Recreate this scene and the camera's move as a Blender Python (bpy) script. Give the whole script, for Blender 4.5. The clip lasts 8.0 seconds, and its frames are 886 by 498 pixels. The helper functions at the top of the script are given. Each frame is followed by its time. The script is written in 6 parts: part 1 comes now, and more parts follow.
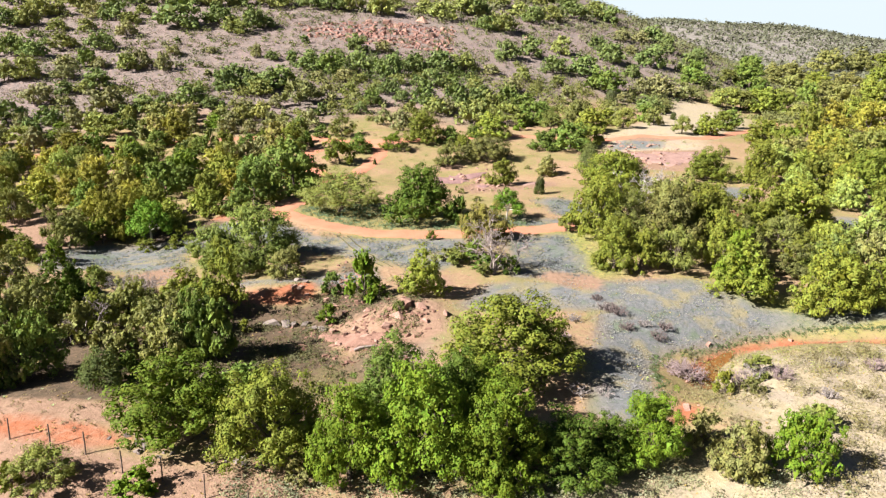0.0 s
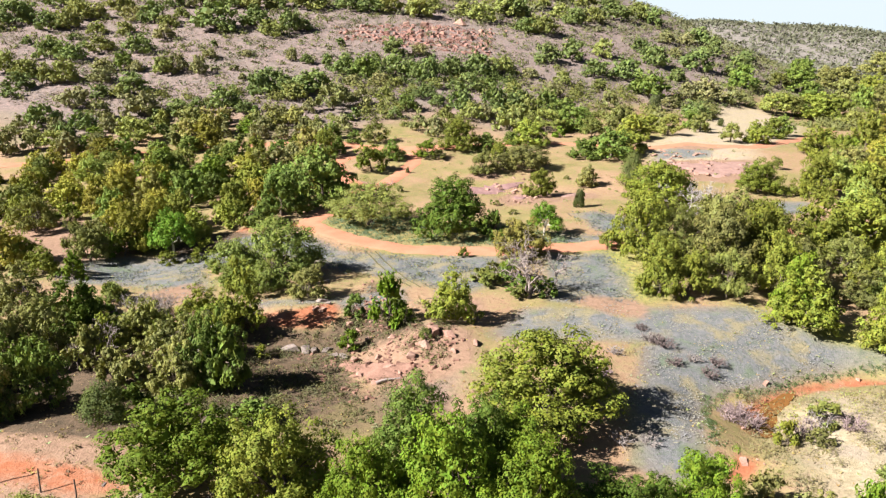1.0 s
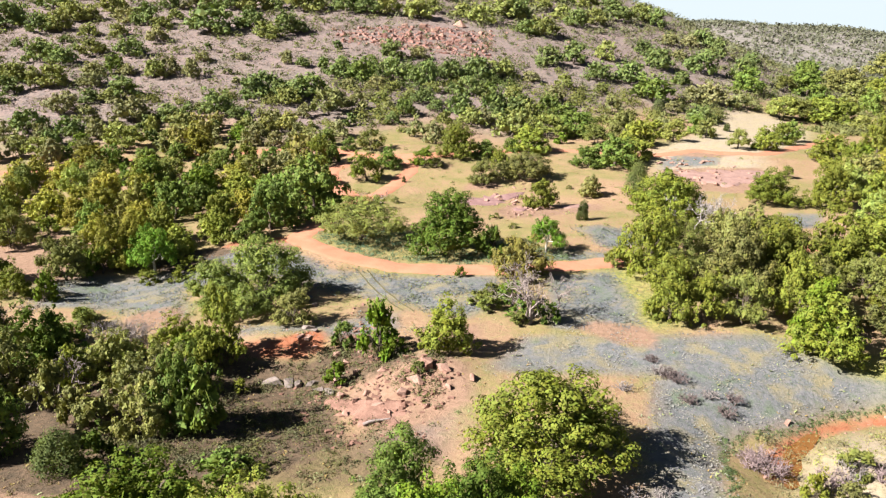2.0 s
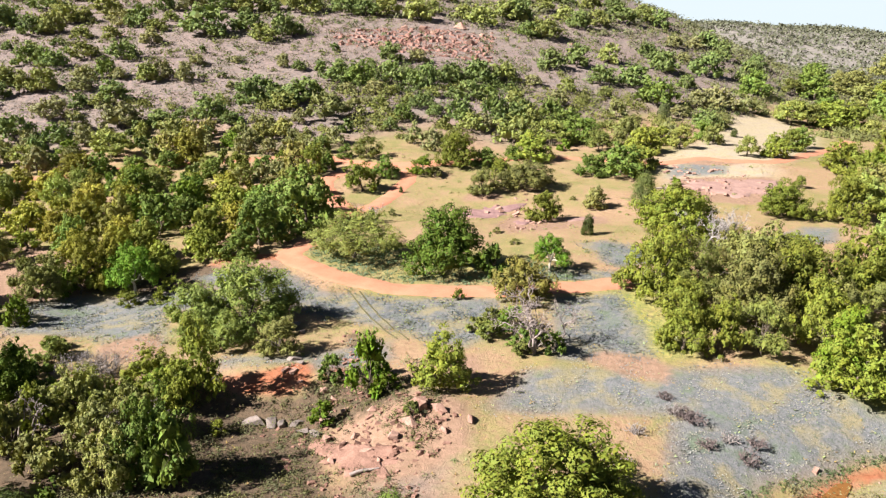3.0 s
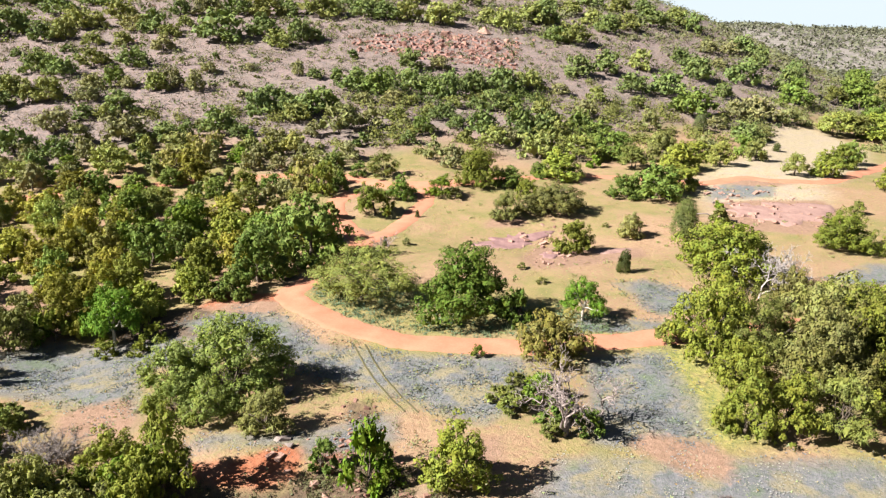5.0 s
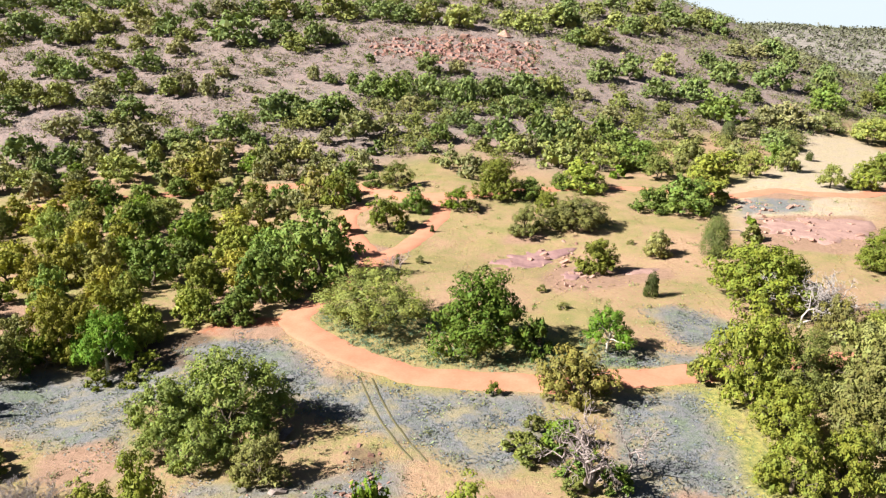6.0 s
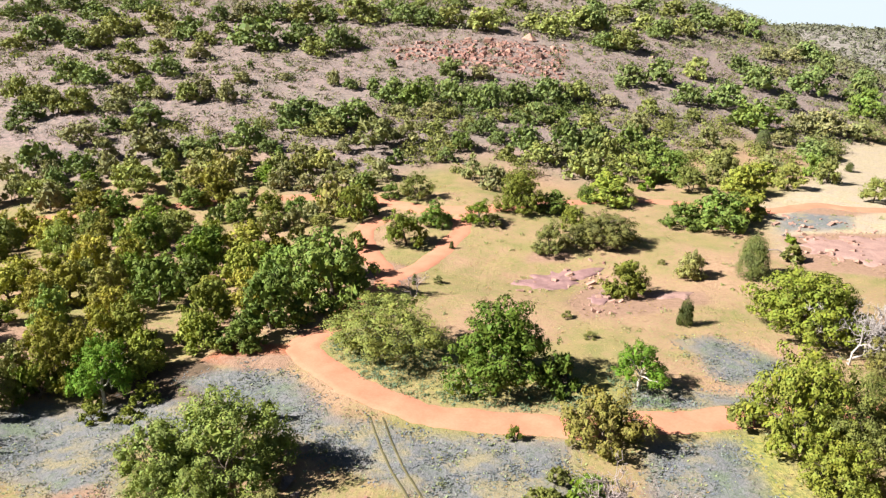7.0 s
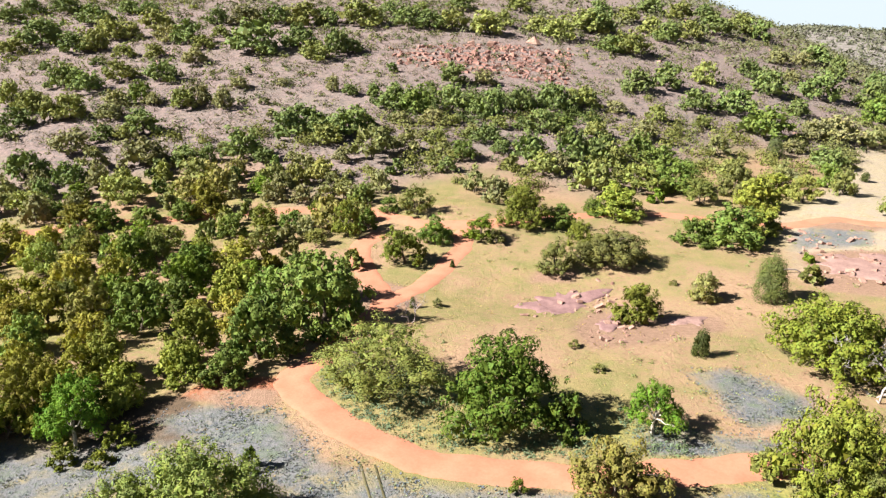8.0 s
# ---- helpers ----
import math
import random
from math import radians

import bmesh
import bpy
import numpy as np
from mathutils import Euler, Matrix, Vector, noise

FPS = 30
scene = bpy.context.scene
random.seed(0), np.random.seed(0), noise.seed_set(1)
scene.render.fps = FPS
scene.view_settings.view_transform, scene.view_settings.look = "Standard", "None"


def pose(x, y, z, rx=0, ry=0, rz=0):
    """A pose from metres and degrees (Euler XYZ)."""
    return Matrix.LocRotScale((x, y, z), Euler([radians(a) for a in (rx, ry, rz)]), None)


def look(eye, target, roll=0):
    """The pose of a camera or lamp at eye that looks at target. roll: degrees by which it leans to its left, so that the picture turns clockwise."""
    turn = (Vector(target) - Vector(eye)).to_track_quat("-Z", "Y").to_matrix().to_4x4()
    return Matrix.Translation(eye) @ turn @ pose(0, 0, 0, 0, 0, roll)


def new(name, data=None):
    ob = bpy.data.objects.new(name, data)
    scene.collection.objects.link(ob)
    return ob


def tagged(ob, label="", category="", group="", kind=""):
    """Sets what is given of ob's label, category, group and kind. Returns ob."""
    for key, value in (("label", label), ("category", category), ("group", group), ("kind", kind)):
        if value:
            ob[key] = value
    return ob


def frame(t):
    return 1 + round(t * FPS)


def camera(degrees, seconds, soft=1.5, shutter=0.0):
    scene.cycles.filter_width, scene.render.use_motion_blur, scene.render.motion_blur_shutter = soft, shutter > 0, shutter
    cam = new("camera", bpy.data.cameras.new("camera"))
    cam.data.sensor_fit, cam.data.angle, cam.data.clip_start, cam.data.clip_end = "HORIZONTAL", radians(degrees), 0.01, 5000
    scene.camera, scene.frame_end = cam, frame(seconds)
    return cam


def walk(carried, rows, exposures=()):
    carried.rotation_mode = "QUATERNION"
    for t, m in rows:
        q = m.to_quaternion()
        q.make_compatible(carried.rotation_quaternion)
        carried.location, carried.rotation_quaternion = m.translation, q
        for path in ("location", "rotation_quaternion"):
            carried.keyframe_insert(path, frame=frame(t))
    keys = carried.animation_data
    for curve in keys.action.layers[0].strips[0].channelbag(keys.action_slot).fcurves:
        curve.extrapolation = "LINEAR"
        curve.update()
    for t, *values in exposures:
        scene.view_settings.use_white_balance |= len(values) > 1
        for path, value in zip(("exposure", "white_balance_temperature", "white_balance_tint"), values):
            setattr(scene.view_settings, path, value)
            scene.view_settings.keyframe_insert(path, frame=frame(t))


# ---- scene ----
cam = camera(63.30, 8.0, soft=1.3)
PITCH, ROLL = -15.39, 1.64
# seconds, eye, heading to the left of +y
PATH = [
    (0.0, 0.00, 0.00, 27.10, -0.20),
    (0.5, 0.25, 3.08, 27.37, 2.20),
    (1.0, 0.48, 5.93, 27.78, 2.84),
    (1.5, 0.63, 8.85, 28.22, 2.88),
    (3.0, 0.85, 17.60, 29.61, 3.01),
    (3.5, 0.83, 20.49, 30.10, 3.05),
    (4.0, 0.80, 23.28, 30.57, 3.19),
    (4.5, 0.64, 26.37, 31.03, 4.10),
    (6.0, 0.45, 35.62, 32.57, 6.43),
    (6.5, 0.32, 38.59, 33.09, 7.79),
    (7.0, 0.17, 41.52, 33.69, 8.33),
    (7.5, -0.03, 44.44, 34.32, 8.55),
    (8.0, -0.25, 47.35, 34.97, 8.63),
]
walk(cam, [(t, pose(x, y, z, 90 + PITCH, 0, yaw) @ pose(0, 0, 0, 0, 0, ROLL)) for t, x, y, z, yaw in PATH])

# ---- light ----
SUN_HEIGHT, SUN_SIDE = 36.0, 246.0  # degrees above the level, compass bearing from +y
world = bpy.data.worlds.new("sky")
scene.world = world
world.use_nodes = True
sky = world.node_tree.nodes.new("ShaderNodeTexSky")
sky.sky_type, sky.sun_disc = "NISHITA", False
sky.sun_elevation, sky.sun_rotation = radians(SUN_HEIGHT), radians(SUN_SIDE)
sky.air_density, sky.dust_density, sky.ozone_density = 0.8, 0.3, 1.0
backing = world.node_tree.nodes["Background"]
backing.inputs["Strength"].default_value = 0.0165
world.node_tree.links.new(sky.outputs["Color"], backing.inputs["Color"])
sun_from = Vector((math.sin(radians(SUN_SIDE)) * math.cos(radians(SUN_HEIGHT)), math.cos(radians(SUN_SIDE)) * math.cos(radians(SUN_HEIGHT)), math.sin(radians(SUN_HEIGHT))))
sun = new("sun", bpy.data.lights.new("sun", "SUN"))
sun.data.energy, sun.data.angle, sun.data.color = 5.0, radians(0.53), (1.0, 0.965, 0.88)
sun.matrix_world = look(sun_from * 400, (0, 0, 0))
scene.view_settings.exposure = 1.84
haze = bpy.data.materials.new("sky_haze")
haze.use_nodes = True
haze.node_tree.nodes.remove(haze.node_tree.nodes["Principled BSDF"])
pale = haze.node_tree.nodes.new("ShaderNodeEmission")
pale.inputs["Color"].default_value, pale.inputs["Strength"].default_value = (0.82, 0.93, 1.0, 1.0), 0.287
haze.node_tree.links.new(pale.outputs[0], haze.node_tree.nodes["Material Output"].inputs["Surface"])
arc = [(math.sin(radians(a)) * 4200.0, math.cos(radians(a)) * 4200.0) for a in range(-60, 61, 4)]
haze_mesh = bpy.data.meshes.new("backdrop")
haze_mesh.from_pydata([(x, y, z) for x, y in arc for z in (-60.0, 520.0, 1000.0)], [], [(3 * k + j, 3 * k + 3 + j, 3 * k + 4 + j, 3 * k + 1 + j) for k in range(len(arc) - 1) for j in (0, 1)])
haze_mesh.materials.append(haze)
tagged(new("backdrop", haze_mesh), "pale hazy blue sky low over the hills", "sky", kind="structure")


# ---- materials ----
def nodes_of(name, rough=0.85):
    mat = bpy.data.materials.new(name)
    mat.use_nodes = True
    tree = mat.node_tree
    shader = tree.nodes["Principled BSDF"]
    shader.inputs["Roughness"].default_value = rough
    shader.inputs["Specular IOR Level"].default_value = 0.15
    return mat, tree, shader


def noise_tex(tree, scale, detail=4.0, rough=0.55, where=None, distort=0.0):
    n = tree.nodes.new("ShaderNodeTexNoise")
    n.inputs["Scale"].default_value, n.inputs["Detail"].default_value = scale, detail
    n.inputs["Roughness"].default_value, n.inputs["Distortion"].default_value = rough, distort
    if where is not None:
        tree.links.new(where, n.inputs["Vector"])
    return n.outputs["Fac"]


def ramp(tree, fac, low, high):
    n = tree.nodes.new("ShaderNodeMapRange")
    n.inputs["From Min"].default_value, n.inputs["From Max"].default_value = low, high
    n.clamp = True
    tree.links.new(fac, n.inputs["Value"])
    return n.outputs["Result"]


def mixed(tree, fac, a, b, blend="MIX"):
    n = tree.nodes.new("ShaderNodeMix")
    n.data_type, n.blend_type = "RGBA", blend
    for value, socket in ((fac, n.inputs[0]), (a, n.inputs[6]), (b, n.inputs[7])):
        if isinstance(value, (int, float)):
            socket.default_value = value
        elif isinstance(value, tuple):
            socket.default_value = (*value, 1.0)
        else:
            tree.links.new(value, socket)
    return n.outputs[2]


def sums(tree, kind, a, b):
    n = tree.nodes.new("ShaderNodeMath")
    n.operation, n.use_clamp = kind, True
    for value, socket in ((a, n.inputs[0]), (b, n.inputs[1])):
        if isinstance(value, (int, float)):
            socket.default_value = value
        else:
            tree.links.new(value, socket)
    return n.outputs[0]


def bumped(tree, shader, height, strength, distance):
    n = tree.nodes.new("ShaderNodeBump")
    n.inputs["Strength"].default_value, n.inputs["Distance"].default_value = strength, distance
    tree.links.new(height, n.inputs["Height"])
    tree.links.new(n.outputs["Normal"], shader.inputs["Normal"])


def place_of(tree):
    return tree.nodes.new("ShaderNodeNewGeometry").outputs["Position"]


def leaf_material(name, gloss=0.75, through_leaf=0.08, spread=(0.86, 1.12)):
    """Leaves: the tint of the plant, varied leaf by leaf and patch by patch, with light coming through."""
    mat, tree, shader = nodes_of(name, gloss)
    info = tree.nodes.new("ShaderNodeObjectInfo")
    geo = tree.nodes.new("ShaderNodeNewGeometry")
    patch = noise_tex(tree, 0.8, 2.0, 0.5, geo.outputs["Position"])
    tint = mixed(tree, ramp(tree, patch, 0.35, 0.7), info.outputs["Color"], (1.16, 1.10, 0.72), "MULTIPLY")
    hsv = tree.nodes.new("ShaderNodeHueSaturation")
    hue = tree.nodes.new("ShaderNodeMapRange")
    hue.inputs["To Min"].default_value, hue.inputs["To Max"].default_value = 0.475, 0.515
    tree.links.new(geo.outputs["Random Per Island"], hue.inputs["Value"])
    value = tree.nodes.new("ShaderNodeMapRange")
    value.inputs["To Min"].default_value, value.inputs["To Max"].default_value = spread
    tree.links.new(geo.outputs["Random Per Island"], value.inputs["Value"])
    tree.links.new(hue.outputs["Result"], hsv.inputs["Hue"])
    tree.links.new(value.outputs["Result"], hsv.inputs["Value"])
    tree.links.new(tint, hsv.inputs["Color"])
    tree.links.new(hsv.outputs["Color"], shader.inputs["Base Color"])
    glow = tree.nodes.new("ShaderNodeBsdfTranslucent")
    warm = mixed(tree, 1.0, hsv.outputs["Color"], (1.5, 1.45, 0.6), "MULTIPLY")
    tree.links.new(warm, glow.inputs["Color"])
    mix = tree.nodes.new("ShaderNodeMixShader")
    mix.inputs[0].default_value = through_leaf
    tree.links.new(shader.outputs[0], mix.inputs[1])
    tree.links.new(glow.outputs[0], mix.inputs[2])
    tree.links.new(mix.outputs[0], tree.nodes["Material Output"].inputs["Surface"])
    return mat


def plain_material(name, dark, light, scale, rough=0.9, bump=0.4, depth=0.03):
    """A rough natural surface between two colours, at two scales."""
    mat, tree, shader = nodes_of(name, rough)
    spot = place_of(tree)
    coarse, fine = noise_tex(tree, scale, 3.0, 0.5, spot), noise_tex(tree, scale * 7.0, 5.0, 0.65, spot)
    both = sums(tree, "ADD", sums(tree, "MULTIPLY", coarse, 0.55), sums(tree, "MULTIPLY", fine, 0.45))
    tree.links.new(mixed(tree, ramp(tree, both, 0.34, 0.66), dark, light), shader.inputs["Base Color"])
    bumped(tree, shader, fine, bump, depth)
    return mat


def ground_material():
    """Dry grass over pink granite soil; flower meadows, bare red earth and stony slopes where the land has them."""
    mat, tree, shader = nodes_of("meadow_soil", 0.95)
    spot = place_of(tree)
    zones = tree.nodes.new("ShaderNodeAttribute")
    zones.attribute_name = "zones"
    parts = tree.nodes.new("ShaderNodeSeparateColor")
    tree.links.new(zones.outputs["Color"], parts.inputs[0])
    blue, red, slope = parts.outputs
    green = zones.outputs["Alpha"]
    wide, middle = noise_tex(tree, 0.07, 4.0, 0.6, spot), noise_tex(tree, 0.35, 4.0, 0.6, spot)
    fine, grain = noise_tex(tree, 1.6, 6.0, 0.7, spot), noise_tex(tree, 7.0, 4.0, 0.7, spot)
    specks = noise_tex(tree, 3.4, 3.0, 0.75, spot)
    soil = mixed(tree, ramp(tree, fine, 0.35, 0.65), (0.232, 0.143, 0.090), (0.32, 0.212, 0.140))
    grass = mixed(tree, ramp(tree, middle, 0.38, 0.62), (0.215, 0.172, 0.075), (0.140, 0.143, 0.047))
    grass = mixed(tree, ramp(tree, grain, 0.45, 0.8), grass, (0.30, 0.215, 0.12))
    base = mixed(tree, ramp(tree, sums(tree, "ADD", sums(tree, "MULTIPLY", wide, 0.6), sums(tree, "MULTIPLY", fine, 0.4)), 0.445, 0.565), soil, grass)
    base = mixed(tree, sums(tree, "MULTIPLY", ramp(tree, specks, 0.56, 0.70), 0.55), base, (0.105, 0.100, 0.045))
    lush = mixed(tree, ramp(tree, fine, 0.35, 0.65), (0.135, 0.150, 0.045), (0.30, 0.262, 0.080))
    lush = mixed(tree, ramp(tree, specks, 0.52, 0.66), lush, (0.085, 0.115, 0.050))
    base = mixed(tree, sums(tree, "MULTIPLY", green, ramp(tree, middle, 0.15, 0.42)), base, lush)
    stony = mixed(tree, ramp(tree, fine, 0.32, 0.68), (0.155, 0.115, 0.110), (0.31, 0.215, 0.200))
    stony = mixed(tree, ramp(tree, wide, 0.4, 0.65), stony, (0.215, 0.168, 0.145))
    tufty = noise_tex(tree, 0.9, 5.0, 0.72, spot)
    stony = mixed(tree, sums(tree, "MULTIPLY", ramp(tree, tufty, 0.46, 0.58), 0.8), stony, (0.128, 0.108, 0.108))
    stony = mixed(tree, sums(tree, "MULTIPLY", ramp(tree, grain, 0.45, 0.7), 0.6), stony, (0.10, 0.088, 0.08))
    base = mixed(tree, slope, base, stony)
    cover = tree.nodes.new("ShaderNodeAttribute")
    cover.attribute_name = "cover"
    more = tree.nodes.new("ShaderNodeSeparateColor")
    tree.links.new(cover.outputs["Color"], more.inputs[0])
    brushy = mixed(tree, ramp(tree, noise_tex(tree, 0.16, 5.0, 0.7, spot), 0.38, 0.62), (0.135, 0.125, 0.112), (0.225, 0.195, 0.185))
    base = mixed(tree, more.outputs[1], base, brushy)
    straw = mixed(tree, ramp(tree, fine, 0.35, 0.65), (0.25, 0.205, 0.130), (0.39, 0.315, 0.225))
    straw = mixed(tree, ramp(tree, middle, 0.45, 0.6), straw, (0.31, 0.25, 0.195))
    straw = mixed(tree, sums(tree, "MULTIPLY", ramp(tree, specks, 0.55, 0.68), 0.6), straw, (0.115, 0.105, 0.06))
    base = mixed(tree, more.outputs[2], base, straw)
    bare = mixed(tree, ramp(tree, fine, 0.3, 0.7), (0.24, 0.073, 0.034), (0.325, 0.138, 0.080))
    bare = mixed(tree, sums(tree, "MULTIPLY", ramp(tree, middle, 0.5, 0.62), 0.5), bare, (0.29, 0.165, 0.11))
    base = mixed(tree, ramp(tree, sums(tree, "ADD", red, sums(tree, "MULTIPLY", sums(tree, "SUBTRACT", fine, 0.5), 0.9)), 0.35, 0.6), base, bare)
    # shade of trees and banks, put into a dark brown soil colour
    soil_shade = mixed(tree, ramp(tree, fine, 0.3, 0.7), (0.055, 0.043, 0.030), (0.140, 0.092, 0.062))
    base = mixed(tree, ramp(tree, sums(tree, "ADD", more.outputs[0], sums(tree, "MULTIPLY", sums(tree, "SUBTRACT", fine, 0.5), 1.2)), 0.3, 0.65), base, soil_shade)
    bloom = mixed(tree, ramp(tree, fine, 0.3, 0.65), (0.094, 0.101, 0.106), (0.172, 0.165, 0.178))
    patchy = sums(tree, "ADD", sums(tree, "MULTIPLY", wide, 0.4), sums(tree, "MULTIPLY", middle, 0.6))
    bloom = mixed(tree, ramp(tree, patchy, 0.50, 0.60), bloom, (0.215, 0.180, 0.115))
    bloom = mixed(tree, ramp(tree, patchy, 0.46, 0.38), bloom, (0.120, 0.142, 0.105))
    bloom = mixed(tree, sums(tree, "MULTIPLY", ramp(tree, specks, 0.52, 0.66), 0.75), bloom, (0.070, 0.090, 0.062))
    bloom = mixed(tree, ramp(tree, grain, 0.56, 0.78), bloom, (0.215, 0.204, 0.192))
    edge = sums(tree, "ADD", blue, sums(tree, "MULTIPLY", sums(tree, "SUBTRACT", middle, 0.5), 1.6))
    edge = sums(tree, "MULTIPLY", ramp(tree, edge, 0.3, 0.62), sums(tree, "ADD", blue, 0.0))
    base = mixed(tree, edge, base, bloom)
    rosy = mixed(tree, ramp(tree, fine, 0.3, 0.7), (0.19, 0.115, 0.08), (0.285, 0.18, 0.132))
    rosy = mixed(tree, sums(tree, "MULTIPLY", ramp(tree, specks, 0.55, 0.68), 0.5), rosy, (0.13, 0.11, 0.06))
    base = mixed(tree, ramp(tree, sums(tree, "ADD", cover.outputs["Alpha"], sums(tree, "MULTIPLY", sums(tree, "SUBTRACT", fine, 0.5), 1.1)), 0.35, 0.7), base, rosy)
    tree.links.new(base, shader.inputs["Base Color"])
    bumped(tree, shader, sums(tree, "ADD", sums(tree, "MULTIPLY", fine, 0.7), sums(tree, "MULTIPLY", grain, 0.3)), 0.8, 0.25)
    return mat


GROUND = ground_material()
DIRT = plain_material("road_dirt", (0.325, 0.138, 0.085), (0.405, 0.185, 0.120), 0.5, 0.95, 0.4, 0.05)
# worn track; the shadow inside the ruts is put into this dark tone
TRAIL = plain_material("worn_track", (0.075, 0.068, 0.036), (0.125, 0.105, 0.055), 0.9, 0.95, 0.5, 0.05)
BARK = plain_material("bark", (0.055, 0.042, 0.032), (0.16, 0.125, 0.10), 2.5, 0.9, 0.8, 0.05)
PALE_BARK = plain_material("pale_bark", (0.30, 0.26, 0.22), (0.55, 0.50, 0.44), 2.5, 0.9, 0.6, 0.04)
DEAD_WOOD = plain_material("dead_wood", (0.17, 0.135, 0.13), (0.36, 0.295, 0.28), 3.0, 0.9, 0.6, 0.04)
ROCK = plain_material("pink_granite", (0.17, 0.09, 0.07), (0.38, 0.24, 0.195), 0.9, 0.85, 0.7, 0.08)
GULLY_ROCK = plain_material("gully_granite", (0.125, 0.065, 0.05), (0.29, 0.165, 0.13), 0.7, 0.85, 0.8, 0.08)
GREY_ROCK = plain_material("grey_granite", (0.10, 0.08, 0.075), (0.25, 0.20, 0.185), 0.9, 0.85, 0.7, 0.08)
POST = plain_material("weathered_post", (0.05, 0.04, 0.035), (0.13, 0.10, 0.09), 6.0, 0.8, 0.4, 0.01)
LEAF = leaf_material("oak_leaf")
FEATHER = leaf_material("mesquite_leaf", 0.75, 0.08)
NEEDLE = leaf_material("juniper_needle", 0.7, 0.15)
BRUSH = leaf_material("dry_twigs", 0.85, 0.1)
PETAL = leaf_material("flower_spikes", 0.7, 0.2, (0.88, 1.12))
BLADE = leaf_material("grass_blade", 0.75, 0.25)


# ---- mesh tools ----
def mesh_of(name, v, f, mat, smooth=False):
    """A mesh from arrays of places and of faces that all have the same number of corners."""
    me = bpy.data.meshes.new(name)
    v, f = np.ascontiguousarray(v, np.float32), np.ascontiguousarray(f, np.int32)
    me.vertices.add(len(v))
    me.vertices.foreach_set("co", v.ravel())
    me.loops.add(f.size)
    me.loops.foreach_set("vertex_index", f.ravel())
    me.polygons.add(len(f))
    me.polygons.foreach_set("loop_start", np.arange(0, f.size, f.shape[1], dtype=np.int32))
    me.polygons.foreach_set("use_smooth", np.full(len(f), smooth))
    me.update(calc_edges=True)
    me.materials.append(mat)
    return me


def child(name, me, parent, label="", color=None):
    ob = new(name, me)
    ob.parent = parent
    if color is not None:
        ob.color = (*color, 1.0)
    return tagged(ob, label)


def unit(v):
    return v / np.maximum(np.linalg.norm(v, axis=-1, keepdims=True), 1e-9)


def cards(rng, spots, ways, length, width, droop=0.0):
    """A small pointed leaf spray at each spot, facing its way: places and faces."""
    n = len(spots)
    axis = unit(np.cross(ways, unit(rng.normal(size=(n, 3)))))
    axis[:, 2] -= droop
    axis = unit(axis)
    over = unit(np.cross(ways, axis))
    size = rng.uniform(0.65, 1.35, (n, 1))
    a, b = axis * length * size * 0.5, over * width * size * 0.5
    tilt = unit(ways) * width * 0.25 * rng.uniform(-1, 1, (n, 1))
    v = np.stack([spots - a, spots + a * rng.uniform(0.6, 1.2, (n, 1)) - b * 0.5, spots + a * rng.uniform(-0.6, 0.6, (n, 1)) + b * rng.uniform(1.2, 1.9, (n, 1)) + tilt], 1).reshape(-1, 3)
    return v, np.arange(3 * n).reshape(n, 3)


def tube(points, radii, sides=6):
    """A tapered round limb along a line of points."""
    points, radii = np.asarray(points, float), np.asarray(radii, float)
    ahead = unit(np.gradient(points, axis=0))
    side = unit(np.cross(ahead, (0.31, 0.83, 0.12)))
    up = np.cross(ahead, side)
    turn = np.linspace(0, 2 * math.pi, sides, endpoint=False)
    ring = np.cos(turn)[None, :, None] * side[:, None] + np.sin(turn)[None, :, None] * up[:, None]
    v = (points[:, None] + ring * radii[:, None, None]).reshape(-1, 3)
    f = [(i * sides + j, i * sides + (j + 1) % sides, (i + 1) * sides + (j + 1) % sides, (i + 1) * sides + j) for i in range(len(points) - 1) for j in range(sides)]
    return v, np.array(f)


def joined(pieces):
    vs, fs, n = [], [], 0
    for v, f in pieces:
        vs.append(v)
        fs.append(f + n)
        n += len(v)
    return np.concatenate(vs), np.concatenate(fs)


def crooked(rng, a, b, sway, steps=5):
    """A wandering line from a to b."""
    a, b = np.asarray(a, float), np.asarray(b, float)
    s = np.linspace(0, 1, steps)[:, None]
    line = a + (b - a) * s
    line[1:-1] += rng.normal(size=(steps - 2, 3)) * sway * np.linalg.norm(b - a)
    line[:, 2] += np.sin(s[:, 0] * math.pi) * 0.10 * np.linalg.norm(b - a)
    return line


# ---- the land ----
def softplus(s):
    return np.logaddexp(0.0, s)


def swell(x, y, cx, cy, rx, ry, height, turn=0.0):
    """A smooth rise or hollow of the ground."""
    c, s = math.cos(radians(turn)), math.sin(radians(turn))
    u, v = (x - cx) * c + (y - cy) * s, (y - cy) * c - (x - cx) * s
    return height * np.exp(-((u / rx) ** 2) - (v / ry) ** 2)


CREEK = [(18.6, 49.5), (19.8, 52.3), (20.9, 54.8), (23.3, 58.0), (25.6, 61.8), (26.8, 64.8), (28.8, 67.2), (32.3, 70.0), (36.1, 71.4), (40.2, 71.8), (44, 70.4), (48, 68.4), (58, 66)]


def creek_gap(x, y):
    """How far plan points lie from the creek's line."""
    far = np.full(np.shape(x), 1e9)
    for (ax, ay), (bx, by) in zip(CREEK[:-1], CREEK[1:]):
        s = np.clip(((x - ax) * (bx - ax) + (y - ay) * (by - ay)) / ((bx - ax) ** 2 + (by - ay) ** 2), 0, 1)
        far = np.minimum(far, np.hypot(x - ax - s * (bx - ax), y - ay - s * (by - ay)))
    return far


